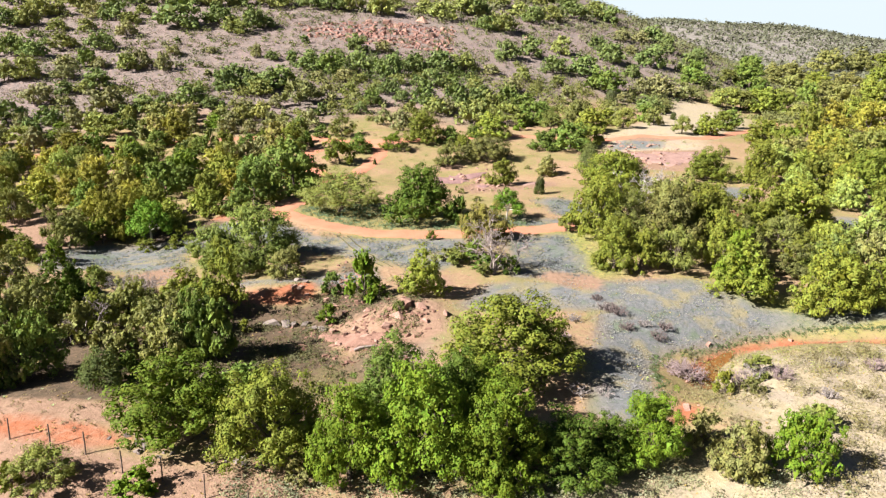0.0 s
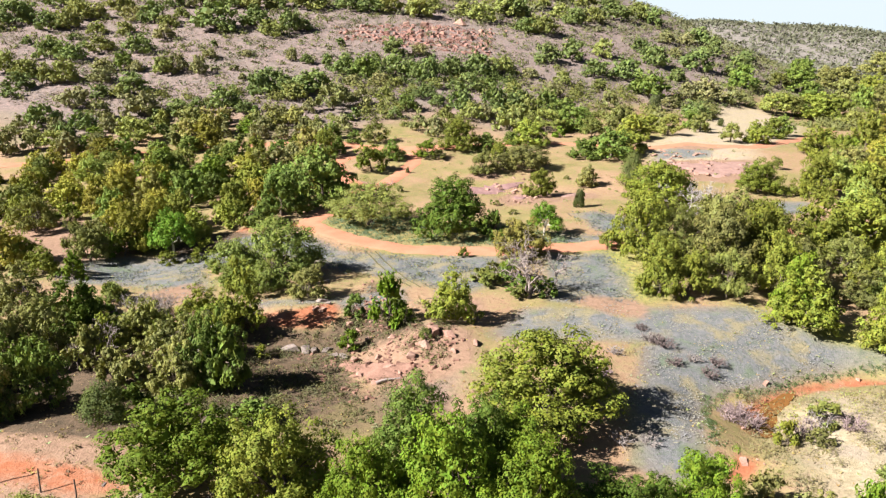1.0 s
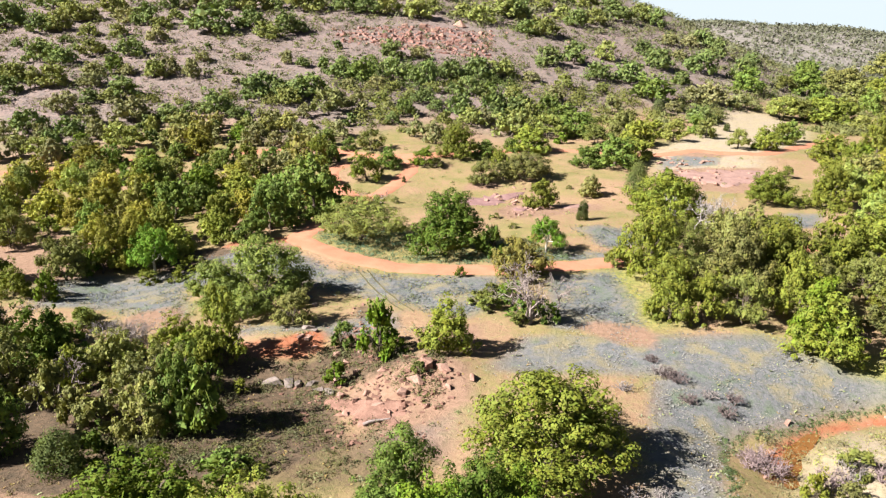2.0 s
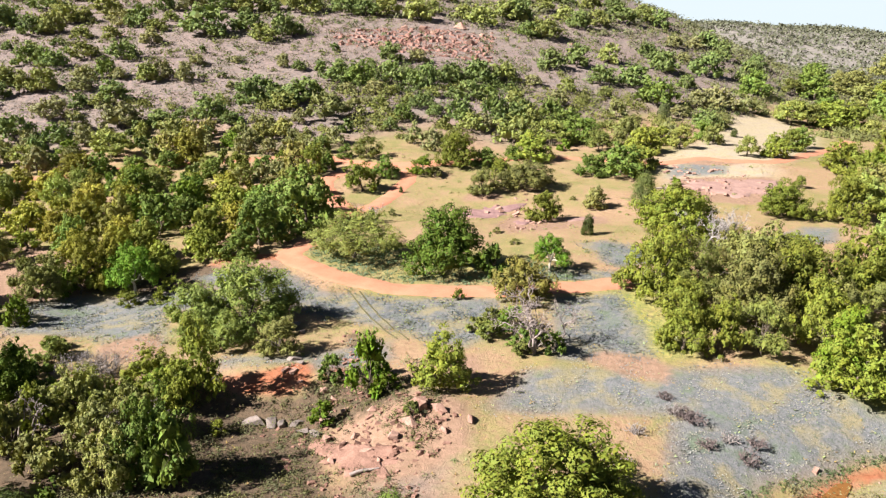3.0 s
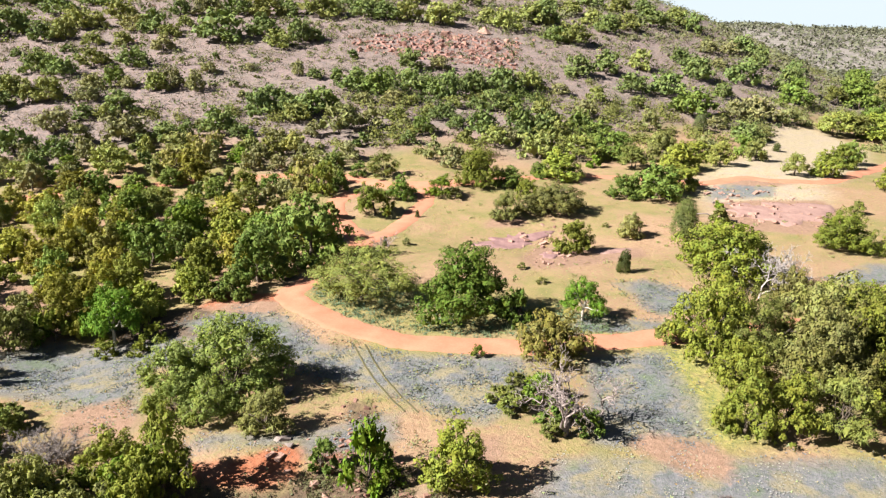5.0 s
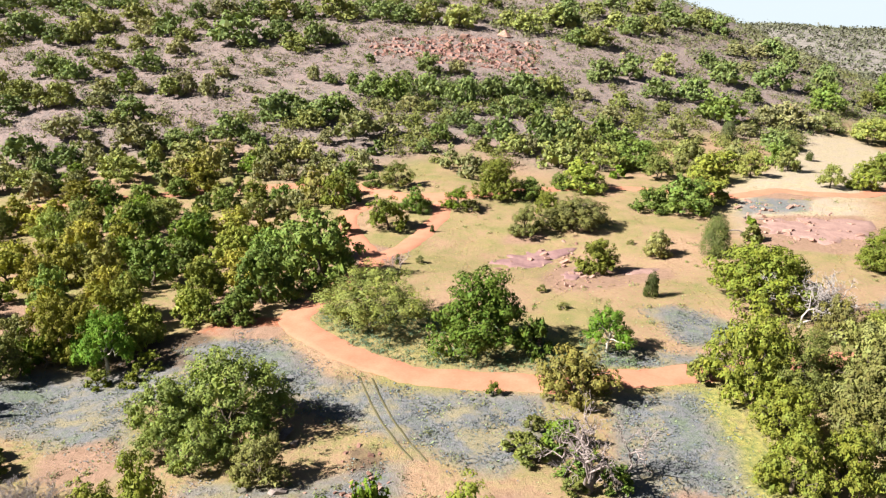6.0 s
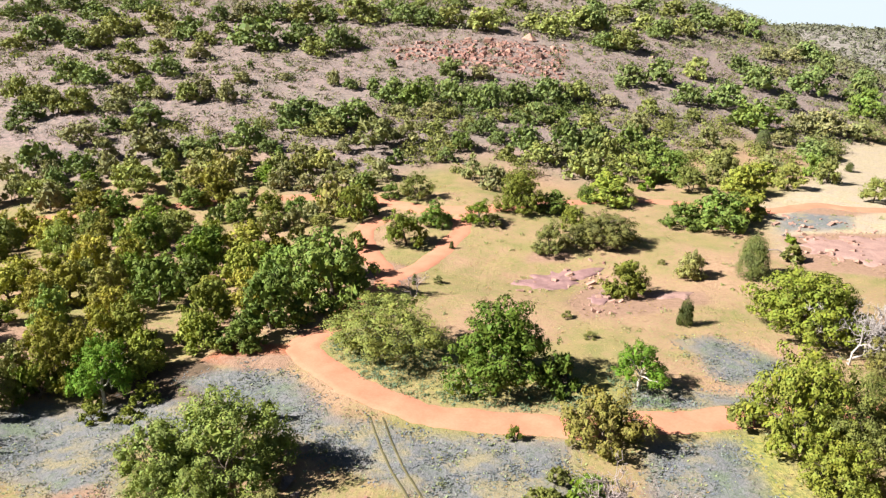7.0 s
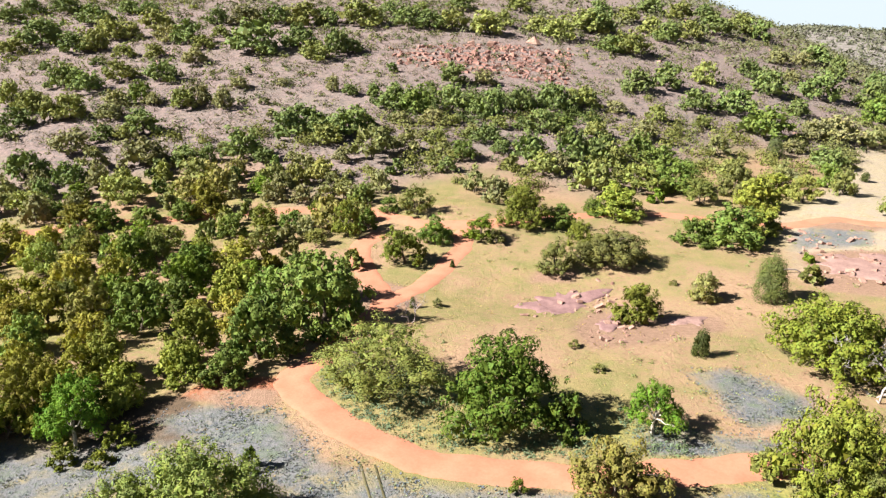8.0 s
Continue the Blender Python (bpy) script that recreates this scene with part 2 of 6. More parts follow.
def ground_z(x, y):
    """The height of the land: a valley floor, the hill beyond it, a ridge far off."""
    x, y = np.asarray(x, float), np.asarray(y, float)
    side = np.tanh(x / 150.0) * 150.0
    along = 175.0 - 20.0 * softplus((175.0 - y) / 20.0)
    along = -60.0 + 40.0 * softplus((along + 60.0) / 40.0)
    floor = 1.25 + 0.0248 * side - 0.766 * (side / 50.0) ** 2 * np.exp(-((y - 110) / 120.0) ** 2) + 0.0574 * (along - 90.0)
    foot = 194.0 + np.where(x > 0, 0.45 * x + 0.0012 * x * x, 0.5 * x * np.exp(x / 200.0))
    rise = 0.27 * 13.7 * softplus(np.clip((y - foot) / 13.7, -60, 60))
    hill = 105.0 * (1.0 - np.exp(-rise / 105.0 - 0.5 * (rise / 105.0) ** 2))
    hill = hill / (1.0 + np.exp((x - 158.0) / 30.0)) / (1.0 + np.exp((y - 760.0) / 80.0))
    crest = 73.0 - 34.0 / (1.0 + np.exp(-(x - 500.0) / 70.0)) + 2.2 * np.sin(x / 61.0) + 1.4 * np.sin(x / 23.0 + 1.0)
    ridge = crest * np.exp(-(((y - 1020.0) / 260.0) ** 2)) * (1.0 / (1.0 + np.exp(-(x - 40.0) / 60.0)))
    far = 30.0 * np.clip((y - 1300.0) / 1500.0, 0, 1) * (1 + 0.4 * np.sin(x / 400.0))
    z = floor + np.maximum(hill, 0.0) + ridge * 0.93 + far
    # the creek, its cut banks and the rocky knoll above it
    z = z + swell(x, y, 34, 70, 15, 6, -2.2, 18) + swell(x, y, 24, 62, 5, 5, -1.4) + swell(x, y, 16, 44, 6, 12, -1.0)
    z = z + swell(x, y, -29, 50, 16, 7, 1.6) + swell(x, y, -3.0, 72.6, 5, 4, 1.3) + swell(x, y, -44, 97, 10, 8, -1.7)
    z = z + swell(x, y, -14, 67.5, 10, 6, -1.5, 10) + swell(x, y, 6, 140, 25, 9, -1.6) + swell(x, y, -15, 173, 14, 10, 2.0)
    z = z + swell(x, y, -17.5, 72.3, 5.5, 2.6, -1.1, 4) + swell(x, y, -18, 78.5, 6, 2.2, 0.7, 4)
    z = z + swell(x, y, 58, 190, 32, 22, 1.8)
    z = z - 0.8 * np.exp(-((creek_gap(x, y) / 1.5) ** 2))
    return z


def surface_z(x, y):
    """The land with its small humps and hollows."""
    x, y = np.asarray(x, float), np.asarray(y, float)
    near = np.exp(-((x / 900) ** 2 + ((y - 150) / 900) ** 2))
    return ground_z(x, y) + near * 0.10 * np.sin(x * 0.9 + 2 * np.sin(y * 0.31)) * np.sin(y * 0.77 + 1.7 * np.sin(x * 0.23))


def inside(x, y, ring, soft):
    """1 well inside a closed line of plan points, 0 outside, with an edge of that softness."""
    hit = np.zeros(np.shape(x), bool)
    near = np.full(np.shape(x), 1e9)
    for (ax, ay), (bx, by) in zip(ring, ring[1:] + ring[:1]):
        hit ^= ((ay > y) != (by > y)) & (x < (bx - ax) * (y - ay) / ((by - ay) or 1e-9) + ax)
        s = np.clip(((x - ax) * (bx - ax) + (y - ay) * (by - ay)) / ((bx - ax) ** 2 + (by - ay) ** 2), 0, 1)
        near = np.minimum(near, np.hypot(x - ax - s * (bx - ax), y - ay - s * (by - ay)))
    return np.clip(0.5 + np.where(hit, near, -near) / soft, 0, 1)


def curve_through(points, step=1.0):
    """A smooth plan line through the points."""
    p = np.array(points, float)
    p = np.concatenate([[2 * p[0] - p[1]], p, [2 * p[-1] - p[-2]]])
    out = []
    for a, b, c, d in zip(p, p[1:], p[2:], p[3:]):
        for s in np.arange(0, 1, 1 / max(2, int(np.linalg.norm(c - b) / step))):
            out.append(0.5 * (2 * b + (c - a) * s + (2 * a - 5 * b + 4 * c - d) * s**2 + (3 * b - a - 3 * c + d) * s**3))
    return np.array(out + [p[-2]])


def near_line(x, y, line):
    """How far plan points lie from a plan line."""
    far = np.full(np.shape(x), 1e9)
    for (ax, ay), (bx, by) in zip(line[:-1], line[1:]):
        s = np.clip(((x - ax) * (bx - ax) + (y - ay) * (by - ay)) / max((bx - ax) ** 2 + (by - ay) ** 2, 1e-9), 0, 1)
        far = np.minimum(far, np.hypot(x - ax - s * (bx - ax), y - ay - s * (by - ay)))
    return far


ROADS = [
    (1.65, [(60, 118), (44, 112), (30, 107), (18.3, 103.4), (9.2, 101.2), (2.4, 100.2), (-6.9, 99.8), (-12, 101.1), (-16.8, 103.6), (-21.1, 107), (-24.6, 110.4), (-25.7, 113.6), (-24.7, 117), (-23.2, 123.3), (-21.7, 128.1), (-20.8, 134), (-24.5, 141.7), (-28.4, 149), (-29.7, 156), (-28.2, 161.5)]),
    (1.45, [(-20.8, 134), (-18, 141), (-15.5, 149), (-14, 158), (-14.5, 164)]),
    (1.45, [(-110, 150), (-90, 156), (-73.3, 162.2), (-63.4, 166.1), (-54.3, 170.2), (-43.2, 172.6), (-34.9, 173.4), (-28.5, 169.2), (-20.7, 165.5), (-13.9, 166), (-5, 170), (3.4, 177), (12.8, 181), (22.8, 181.5), (30, 179.5), (39.7, 177.5), (49.1, 181.3), (58.5, 181), (67.1, 183), (78, 195), (92, 212), (105, 230)]),
]
BLOOMS = [
    [(-56, 97), (-47.7, 100.1), (-38.6, 98.6), (-31.8, 87.3), (-29.9, 80.6), (-40.7, 86.2), (-50, 87)],
    [(-36, 104), (-30, 108), (-24.5, 106.5), (-17.5, 98.7), (-7.2, 97.4), (3.5, 97.6), (3.4, 88.8), (-0.3, 84.1), (-7.7, 88.1), (-16.5, 92), (-26, 97)],
    [(9.5, 98), (17.7, 100.5), (18.9, 90), (18, 83.3), (8.5, 82)],
    [(1.8, 72.3), (5.7, 80.5), (17.5, 81.4), (30.2, 82.9), (36, 77), (41.2, 75.5), (52, 77), (52, 73.8), (40.4, 73.4), (37.7, 72.9), (32, 71.2), (30.5, 70), (26.2, 67.5), (23, 66.4), (20.8, 63.5), (19.2, 58.4), (18.4, 52), (15.5, 50.5), (12, 53), (13.5, 58.5), (14.5, 63), (17, 73)],
    [(15, 119.5), (19.4, 121.5), (22.4, 119.8), (26.1, 116), (25.2, 112), (19, 109.6), (17.5, 111.9), (17.2, 115.5)],
    [(8.6, 104.4), (9.3, 107.4), (12.5, 108.9), (16.2, 108), (22.8, 108), (21.4, 105.4), (10.8, 103.2)],
    [(39.7, 170.1), (41.3, 177), (47.9, 179), (54.2, 177), (51.5, 168.5), (42.5, 166.6), (38, 165)],
    [(-16, 82), (-8, 86), (-7, 81), (-14, 78)],
    [(43.5, 125.3), (53, 133.2), (58.4, 133), (54.5, 125.1), (46.8, 122.4)],
    [(62, 115), (70.5, 112.5), (66, 103), (61, 106)],
    [(-46, 100), (-36, 101), (-27, 99), (-28, 93), (-40, 94)],
    [(-24, 78.5), (-24, 81.5), (-15, 81.5), (-15, 79.5)],
]
LUSH = [
    [(-22, 112), (-19.5, 119), (-4, 114), (13, 109), (13, 103.5), (2, 102.3), (-7, 102.3), (-12.8, 104), (-18, 106.5)],
        [(16, 101), (21.5, 102), (23.5, 84), (18.3, 82)],
    [(28, 84), (38, 80), (50, 78), (50, 72), (40, 72.5), (34, 76.5)],
]
RED = [
    [(-40, 50.8), (-30, 49.4), (-25.4, 48.0), (-22, 46.4), (-26.8, 44.6), (-40, 46.5)],
    [(-23, 76.8), (-19.4, 77.2), (-17.4, 78.2), (-16.4, 80), (-14.6, 79), (-14, 76.4), (-16, 75.2), (-19.2, 75.2), (-22.6, 75)],
    [(-12.6, 76.8), (-13, 79.3), (-12.1, 81), (-10.8, 78.7), (-11.4, 76)],
    [(-33, 113), (-27, 112), (-26, 109), (-36, 107)],
    [(24.8, 65.2), (31, 69.9), (37, 72.1), (42, 70.9), (54, 68), (54, 67.2), (41, 69.3), (36, 70.8), (30, 68.2), (25.4, 63.4), (23.4, 59.9), (22.9, 60.3)],
    [(19.2, 53), (21.6, 56.6), (22.2, 55), (20.2, 51.8)],
]
# ground that trees and banks shade, painted as dark soil
SOIL_SHADE = [
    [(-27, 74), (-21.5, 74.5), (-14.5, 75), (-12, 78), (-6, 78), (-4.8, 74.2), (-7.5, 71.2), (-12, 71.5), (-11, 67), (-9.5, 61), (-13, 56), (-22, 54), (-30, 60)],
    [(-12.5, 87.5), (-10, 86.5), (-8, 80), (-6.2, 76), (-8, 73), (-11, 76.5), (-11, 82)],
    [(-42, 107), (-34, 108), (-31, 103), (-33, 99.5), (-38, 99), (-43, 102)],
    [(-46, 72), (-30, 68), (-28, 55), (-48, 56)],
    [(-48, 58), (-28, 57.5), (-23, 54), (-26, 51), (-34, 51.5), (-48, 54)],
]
ROSY = [
    [(-65.9, 101.6), (-73.3, 114.1), (-64.8, 116.8), (-52.2, 108.2), (-45.0, 105.4), (-49.2, 100.7), (-56.0, 93.5)],
    [(11.3, 82.8), (13, 84.6), (18.3, 84), (19.4, 81.6), (18.8, 78.5), (15.7, 79.3), (13.4, 80.7)],
    [(-11.5, 71.5), (-8, 72), (-4, 74), (0.5, 72.5), (1, 67.5), (-3, 63.5), (-7, 62.5), (-9.5, 66)],
    [(-44, 53), (-30, 51.5), (-22, 50.5), (-19, 47.5), (-26, 48), (-44, 51)],
    [(-38, 48), (-20, 44.8), (-9, 42.5), (-6, 39), (-22, 39), (-40, 42)],
    [(-35.5, 108.5), (-31, 110), (-26, 110.6), (-25, 107), (-30, 106.2)],
    [(-38, 84), (-33, 87), (-30, 83), (-30, 80), (-36, 80)],
    [(-3, 82), (1.5, 83), (1.5, 77), (-2, 79)],
    [(37.5, 148), (38, 163), (46, 166), (60, 168), (60, 152), (48, 146)],
    [(39, 177), (50, 182), (60, 179), (54, 176)],
    [(-3, 146), (-1, 152), (5, 150), (4, 147)],
    [(-22, 129), (-26, 138), (-25, 143), (-18, 141), (-16, 134)],
    [(3, 130), (6, 139), (13, 138), (22, 138), (22, 133), (11, 126), (5, 124)],
]
STRAW = [
    [(27, 63.5), (33, 67.5), (44, 66.5), (60, 63), (75, 50), (60, 34), (30, 34), (8, 38), (8, 44), (24, 46), (25, 56)],
    [(39, 182), (36.5, 153), (46, 148.5), (56, 160), (64, 174), (52, 184)],
    [(41, 183), (50, 196), (60, 216), (80, 256), (95, 258), (98, 235), (82, 200), (62, 176)],
]
road_lines = [(half, curve_through(line)) for half, line in ROADS]


def steps_between(bounds):
    """Grid lines: (start, end, step) stretches; the step grows evenly where end step is given."""
    out = []
    for start, end, first, last in bounds:
        n = max(1, int(abs(end - start) / (0.5 * (first + last))))
        s = np.linspace(0, 1, n, endpoint=False)
        w = s * first + 0.5 * s * s * (last - first)
        out.append(start + (end - start) * w / (first + 0.5 * (last - first)))
    return np.concatenate(out + [[bounds[-1][1]]])


gx = steps_between([(-4500, -300, 240, 12), (-300, -75, 10, 1.6), (-75, 60, 1.5, 1.5), (60, 300, 1.6, 10), (300, 700, 10, 12), (700, 4500, 14, 240)])
gy = steps_between([(-3000, -60, 240, 14), (-60, 36, 12, 1.2), (36, 130, 1.3, 1.3), (130, 340, 1.3, 4.5), (340, 1300, 4, 18), (1300, 4600, 20, 240)])
mx, my = np.meshgrid(gx, gy)
mz = surface_z(mx, my)
n_across = len(gx)
quad = np.arange((len(gy) - 1) * n_across).reshape(-1, n_across)[:, :-1].ravel()
ground_mesh = mesh_of("ground", np.stack([mx, my, mz], -1).reshape(-1, 3), np.stack([quad, quad + 1, quad + 1 + n_across, quad + n_across], 1), GROUND, True)
px, py = mx.ravel(), my.ravel()


def zones_at(x, y):
    """Flowers, bare red earth, stony slope and lush grass at plan points, each 0 to 1."""
    blue, red, lush = np.zeros(np.shape(x)), np.zeros(np.shape(x)), np.zeros(np.shape(x))
    for ring in BLOOMS:
        blue = np.maximum(blue, inside(x, y, ring, 3.2))
    for ring in RED:
        red = np.maximum(red, inside(x, y, ring, 3.0))
    for k, ring in enumerate(LUSH):
        lush = np.maximum(lush, (0.6 if k == 0 else 1.0) * inside(x, y, ring, 3.5))
    for half, line in road_lines:
        off = near_line(x, y, line)
        red = np.maximum(red, 0.45 * np.clip(1.1 - (off - half) / 0.6, 0, 1))
        blue = blue * np.clip((off - half) / 1.0, 0, 1)
    foot = 187.0 + np.where(x > 0, 0.75 * x, 0.2 * x)
    slope = np.clip((y - foot + 10 * np.sin(x * 0.11)) / 22.0, 0, 1)
    slope = np.maximum(slope, 0.7 * inside(x, y, [(-6, 74.5), (-1.5, 73.5), (-0.3, 69), (-1.5, 59), (-7, 59), (-6, 66)], 3.0))
    return blue, red, slope, lush


def cover_at(x, y):
    """Shade painted as dark soil in the washes, brush on the far ridge, pale straw on the flats and rosy bare soil,
    each 0 to 1.
    """
    soil_shade, straw = np.zeros(np.shape(x)), np.zeros(np.shape(x))
    for ring in SOIL_SHADE:
        soil_shade = np.maximum(soil_shade, inside(x, y, ring, 3.0))
    # weaker painted shade south of the gully and along the fence
    soil_shade = np.maximum(soil_shade, 0.5 * inside(x, y, [(-16, 66), (-5, 62.5), (0, 62), (-1, 56), (-10, 53), (-18, 55)], 4.0))
    soil_shade = np.maximum(soil_shade, 0.45 * inside(x, y, [(-38, 45), (-20, 44), (-8, 42.5), (-8, 36), (-38, 36)], 4.0))
    for ring in STRAW:
        straw = np.maximum(straw, inside(x, y, ring, 5.0))
    brush = np.clip((y - 470 + 0.3 * x) / 160, 0, 1)
    rosy = np.zeros(np.shape(x))
    for ring in ROSY:
        rosy = np.maximum(rosy, inside(x, y, ring, 3.5))
    return soil_shade, brush, straw, rosy


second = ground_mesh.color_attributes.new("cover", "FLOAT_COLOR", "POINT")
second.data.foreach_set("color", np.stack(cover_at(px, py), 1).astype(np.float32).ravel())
tint = ground_mesh.color_attributes.new("zones", "FLOAT_COLOR", "POINT")
tint.data.foreach_set("color", np.stack(zones_at(px, py), 1).astype(np.float32).ravel())
tagged(new("ground", ground_mesh), "dry grassland and stony hillside with blue flower meadows", "ground", kind="structure")


def lay_strip(name, line, half, mat, label, rng, lift=0.05, dip=1.0):
    """A road surface laid along a plan line, with an uneven edge that dips into the ground."""
    ahead = unit(np.gradient(line, axis=0))
    side = np.stack([-ahead[:, 1], ahead[:, 0]], 1)
    n = len(line)
    wobble = np.convolve(rng.normal(size=n + 4), np.ones(5) / 5, "valid")[:, None] * 0.35 * half
    cols = []
    for k, (u, dz) in enumerate(((-1.15, -0.10), (-0.9, 0.0), (-0.5, -0.02), (0.0, 0.02), (0.5, -0.02), (0.9, 0.0), (1.15, -0.10))):
        p = line + side * (u * half + (wobble if abs(u) > 0.8 else 0))
        cols.append(np.c_[p, surface_z(p[:, 0], p[:, 1]) + lift + dz * dip])
    v = np.stack(cols, 1).reshape(-1, 3)
    m = len(cols)
    q = (np.arange(n - 1)[:, None] * m + np.arange(m - 1)[None]).ravel()
    return tagged(new(name, mesh_of(name, v, np.stack([q, q + m, q + m + 1, q + 1], 1), mat, True)), label, "dirt road", kind="structure")


rng = np.random.default_rng(5)
for half, line in road_lines:
    lay_strip("road", line, half, DIRT, "orange-pink packed dirt ranch road winding through the meadow", rng, 0.08)
for shift in (-0.6, 0.6):
    rut = curve_through([(-14 + shift, 99.2), (-12.6 + shift, 96), (-10.6 + shift, 92), (-8.4 + shift, 88.5), (-6.6 + shift, 86)])
    lay_strip("wheel_rut", rut, 0.085, TRAIL, "worn wheel rut through the flower meadow", rng, 0.045, 0.4)


# ---- plants ----
TINTS = {
    "o": (0.090, 0.136, 0.030), "y": (0.128, 0.153, 0.027), "l": (0.086, 0.135, 0.014), "m": (0.138, 0.156, 0.046),
    "g": (0.140, 0.146, 0.052), "a": (0.168, 0.168, 0.027), "c": (0.064, 0.082, 0.026), "b": (0.142, 0.138, 0.038),
    "k": (0.062, 0.098, 0.015), "w": (0.078, 0.150, 0.018), "s": (0.168, 0.182, 0.066), "f": (0.146, 0.190, 0.052),
}


def puffs_of(rng, width, height, base, lobes, each, plump=1.0):
    """Centres and radii of the leaf masses of a lumpy crown: big lobes round the limbs with hollows between them, each with knobs of leaves on its outside."""
    half, tall = width / 2, height - base
    upper = max(1, int(round((lobes - 1) * 0.36)))
    ring = np.array([0.0] + [0.35] * upper + [1.0] * (lobes - 1 - upper))
    spin = np.concatenate([[0.0], np.arange(upper) * 6.283 / upper, 0.5 + np.arange(lobes - 1 - upper) * 6.283 / max(1, lobes - 1 - upper)])
    turn = spin + rng.uniform(0, 6.3) + rng.normal(0, 0.26, lobes)
    out = np.where(ring == 0, 0.08, np.where(ring < 0.5, 0.40, 0.70)) * rng.uniform(0.74, 1.14, lobes)
    rise = np.where(ring == 0, 0.74, np.where(ring < 0.5, 0.58, 0.21)) + rng.normal(0, 0.085, lobes)
    big = np.stack([np.cos(turn) * out * half, np.sin(turn) * out * half, base + tall * rise], 1)
    girth = half * np.where(ring == 0, 0.36, np.where(ring < 0.5, 0.36, 0.33)) * rng.uniform(0.66, 1.18, lobes) * plump
    flat = min(1.0, 0.95 * tall / width + 0.25)
    spots, radii = [], []
    for c, g in zip(big, girth):
        k = np.arange(each) + 0.5
        up = 1.0 - 1.42 * k / each
        spin = k * 2.39996 + rng.uniform(0, 6.3)
        side = np.sqrt(np.clip(1 - up**2, 0, 1))
        way = np.stack([np.cos(spin) * side, np.sin(spin) * side, up * flat], 1) + rng.normal(0, 0.2, (each, 3))
        p = c + way * g * rng.uniform(0.66, 1.18, (each, 1))
        stay = rng.uniform(size=each) > 0.10
        spots.append(p[stay])
        radii.append((g * rng.uniform(0.20, 0.40, each))[stay])
    spots, radii = np.concatenate(spots), np.concatenate(radii)
    deep = (np.linalg.norm(spots[:, None] - big[None], axis=2) / girth[None] < 0.52).any(1)
    spots, radii = spots[~deep], radii[~deep]
    spots[:, 2] = np.maximum(spots[:, 2], base + radii * 0.5)
    return spots, radii, big, girth


def clad(rng, spots, radii, big, girth, leaf, cover, squash=0.82, droop=0.0, slim=0.9, ragged=0.2, stir=0.24):
    """Leaf sprays over the upper outside of all leaf masses."""
    all_v, all_w = [], []
    for k, (spot, r) in enumerate(zip(spots, radii)):
        n = max(6, int(cover * 11.5 * r * r / (leaf * leaf)))
        way = rng.normal(size=(n, 3))
        way = unit(unit(way) + (0, 0, 0.3))
        p = spot + way * r * (1 + rng.normal(0, ragged, (n, 1)).clip(-0.55, 0.6)) * (1, 1, squash)
        gap = np.linalg.norm((p[:, None] - spots[None]) / (1, 1, squash), axis=2) / radii[None]
        gap[:, k] = 9
        keep = gap.min(1) > 0.66
        all_v.append(p[keep])
        lobe = big[np.argmin(np.linalg.norm(spot - big, axis=1) / girth)]
        all_w.append(unit(way[keep] + unit(p[keep] - lobe) * 0.55 + rng.normal(size=(keep.sum(), 3)) * stir))
    skin = cards(rng, np.concatenate(all_v), np.concatenate(all_w), leaf * 1.25, leaf * slim, droop)
    n = 12 if leaf > 0.3 else 34
    heart = (big[:, None] + unit(rng.normal(size=(len(big), n, 3))) * girth[:, None, None] * rng.uniform(0.3, 0.7, (len(big), n, 1)) * (1, 1, 0.8)).reshape(-1, 3)
    heart[:, 2] = np.maximum(heart[:, 2], leaf)
    inner = cards(rng, heart, unit(rng.normal(size=heart.shape)), leaf * 3.1, leaf * 2.6)
    return joined([skin, inner])


def limbs_to(rng, spots, fork, thick, count, stems=1, spread=0.3, twigs=True):
    """A trunk or several, and limbs that reach for the leaf masses."""
    pieces, links, total = [], [], 0

    def add(piece, to):
        nonlocal total
        v, f = piece
        pieces.append((v, f))
        if to is not None:
            links.append((to, to + 1, total + 1, total))
        total += len(v)
        return total - len(v)

    for s in range(stems):
        turn = 6.28 * s / stems + rng.uniform(0, 1)
        foot = np.array([math.cos(turn), math.sin(turn), 0]) * (spread * 0.4 if stems > 1 else 0)
        top = foot * 2.5 + (rng.normal() * 0.2, rng.normal() * 0.2, fork)
        line = crooked(rng, foot - (0, 0, 0.5), top, 0.06)
        stem = add(tube(line, np.linspace(thick * 1.35, thick * 0.8, len(line)) / math.sqrt(stems), 6), 0 if s else None)
        chosen = rng.permutation(len(spots))[: max(2, count // stems)]
        for k in chosen:
            line = crooked(rng, top, spots[k], 0.09, 6)
            limb = add(tube(line, np.linspace(thick * 0.55, thick * 0.08, 6) / math.sqrt(stems), 4), stem + 24)
            if not twigs:
                continue
            tip = spots[k] + rng.normal(size=3) * 0.12 * np.linalg.norm(spots[k] - top)
            add(tube(crooked(rng, line[3], tip, 0.1, 4), np.linspace(thick * 0.22, thick * 0.05, 4), 3), limb + 12)
    v, f = joined(pieces)
    return v, np.concatenate([f, np.array(links).reshape(-1, 4)])


MODELS = {}


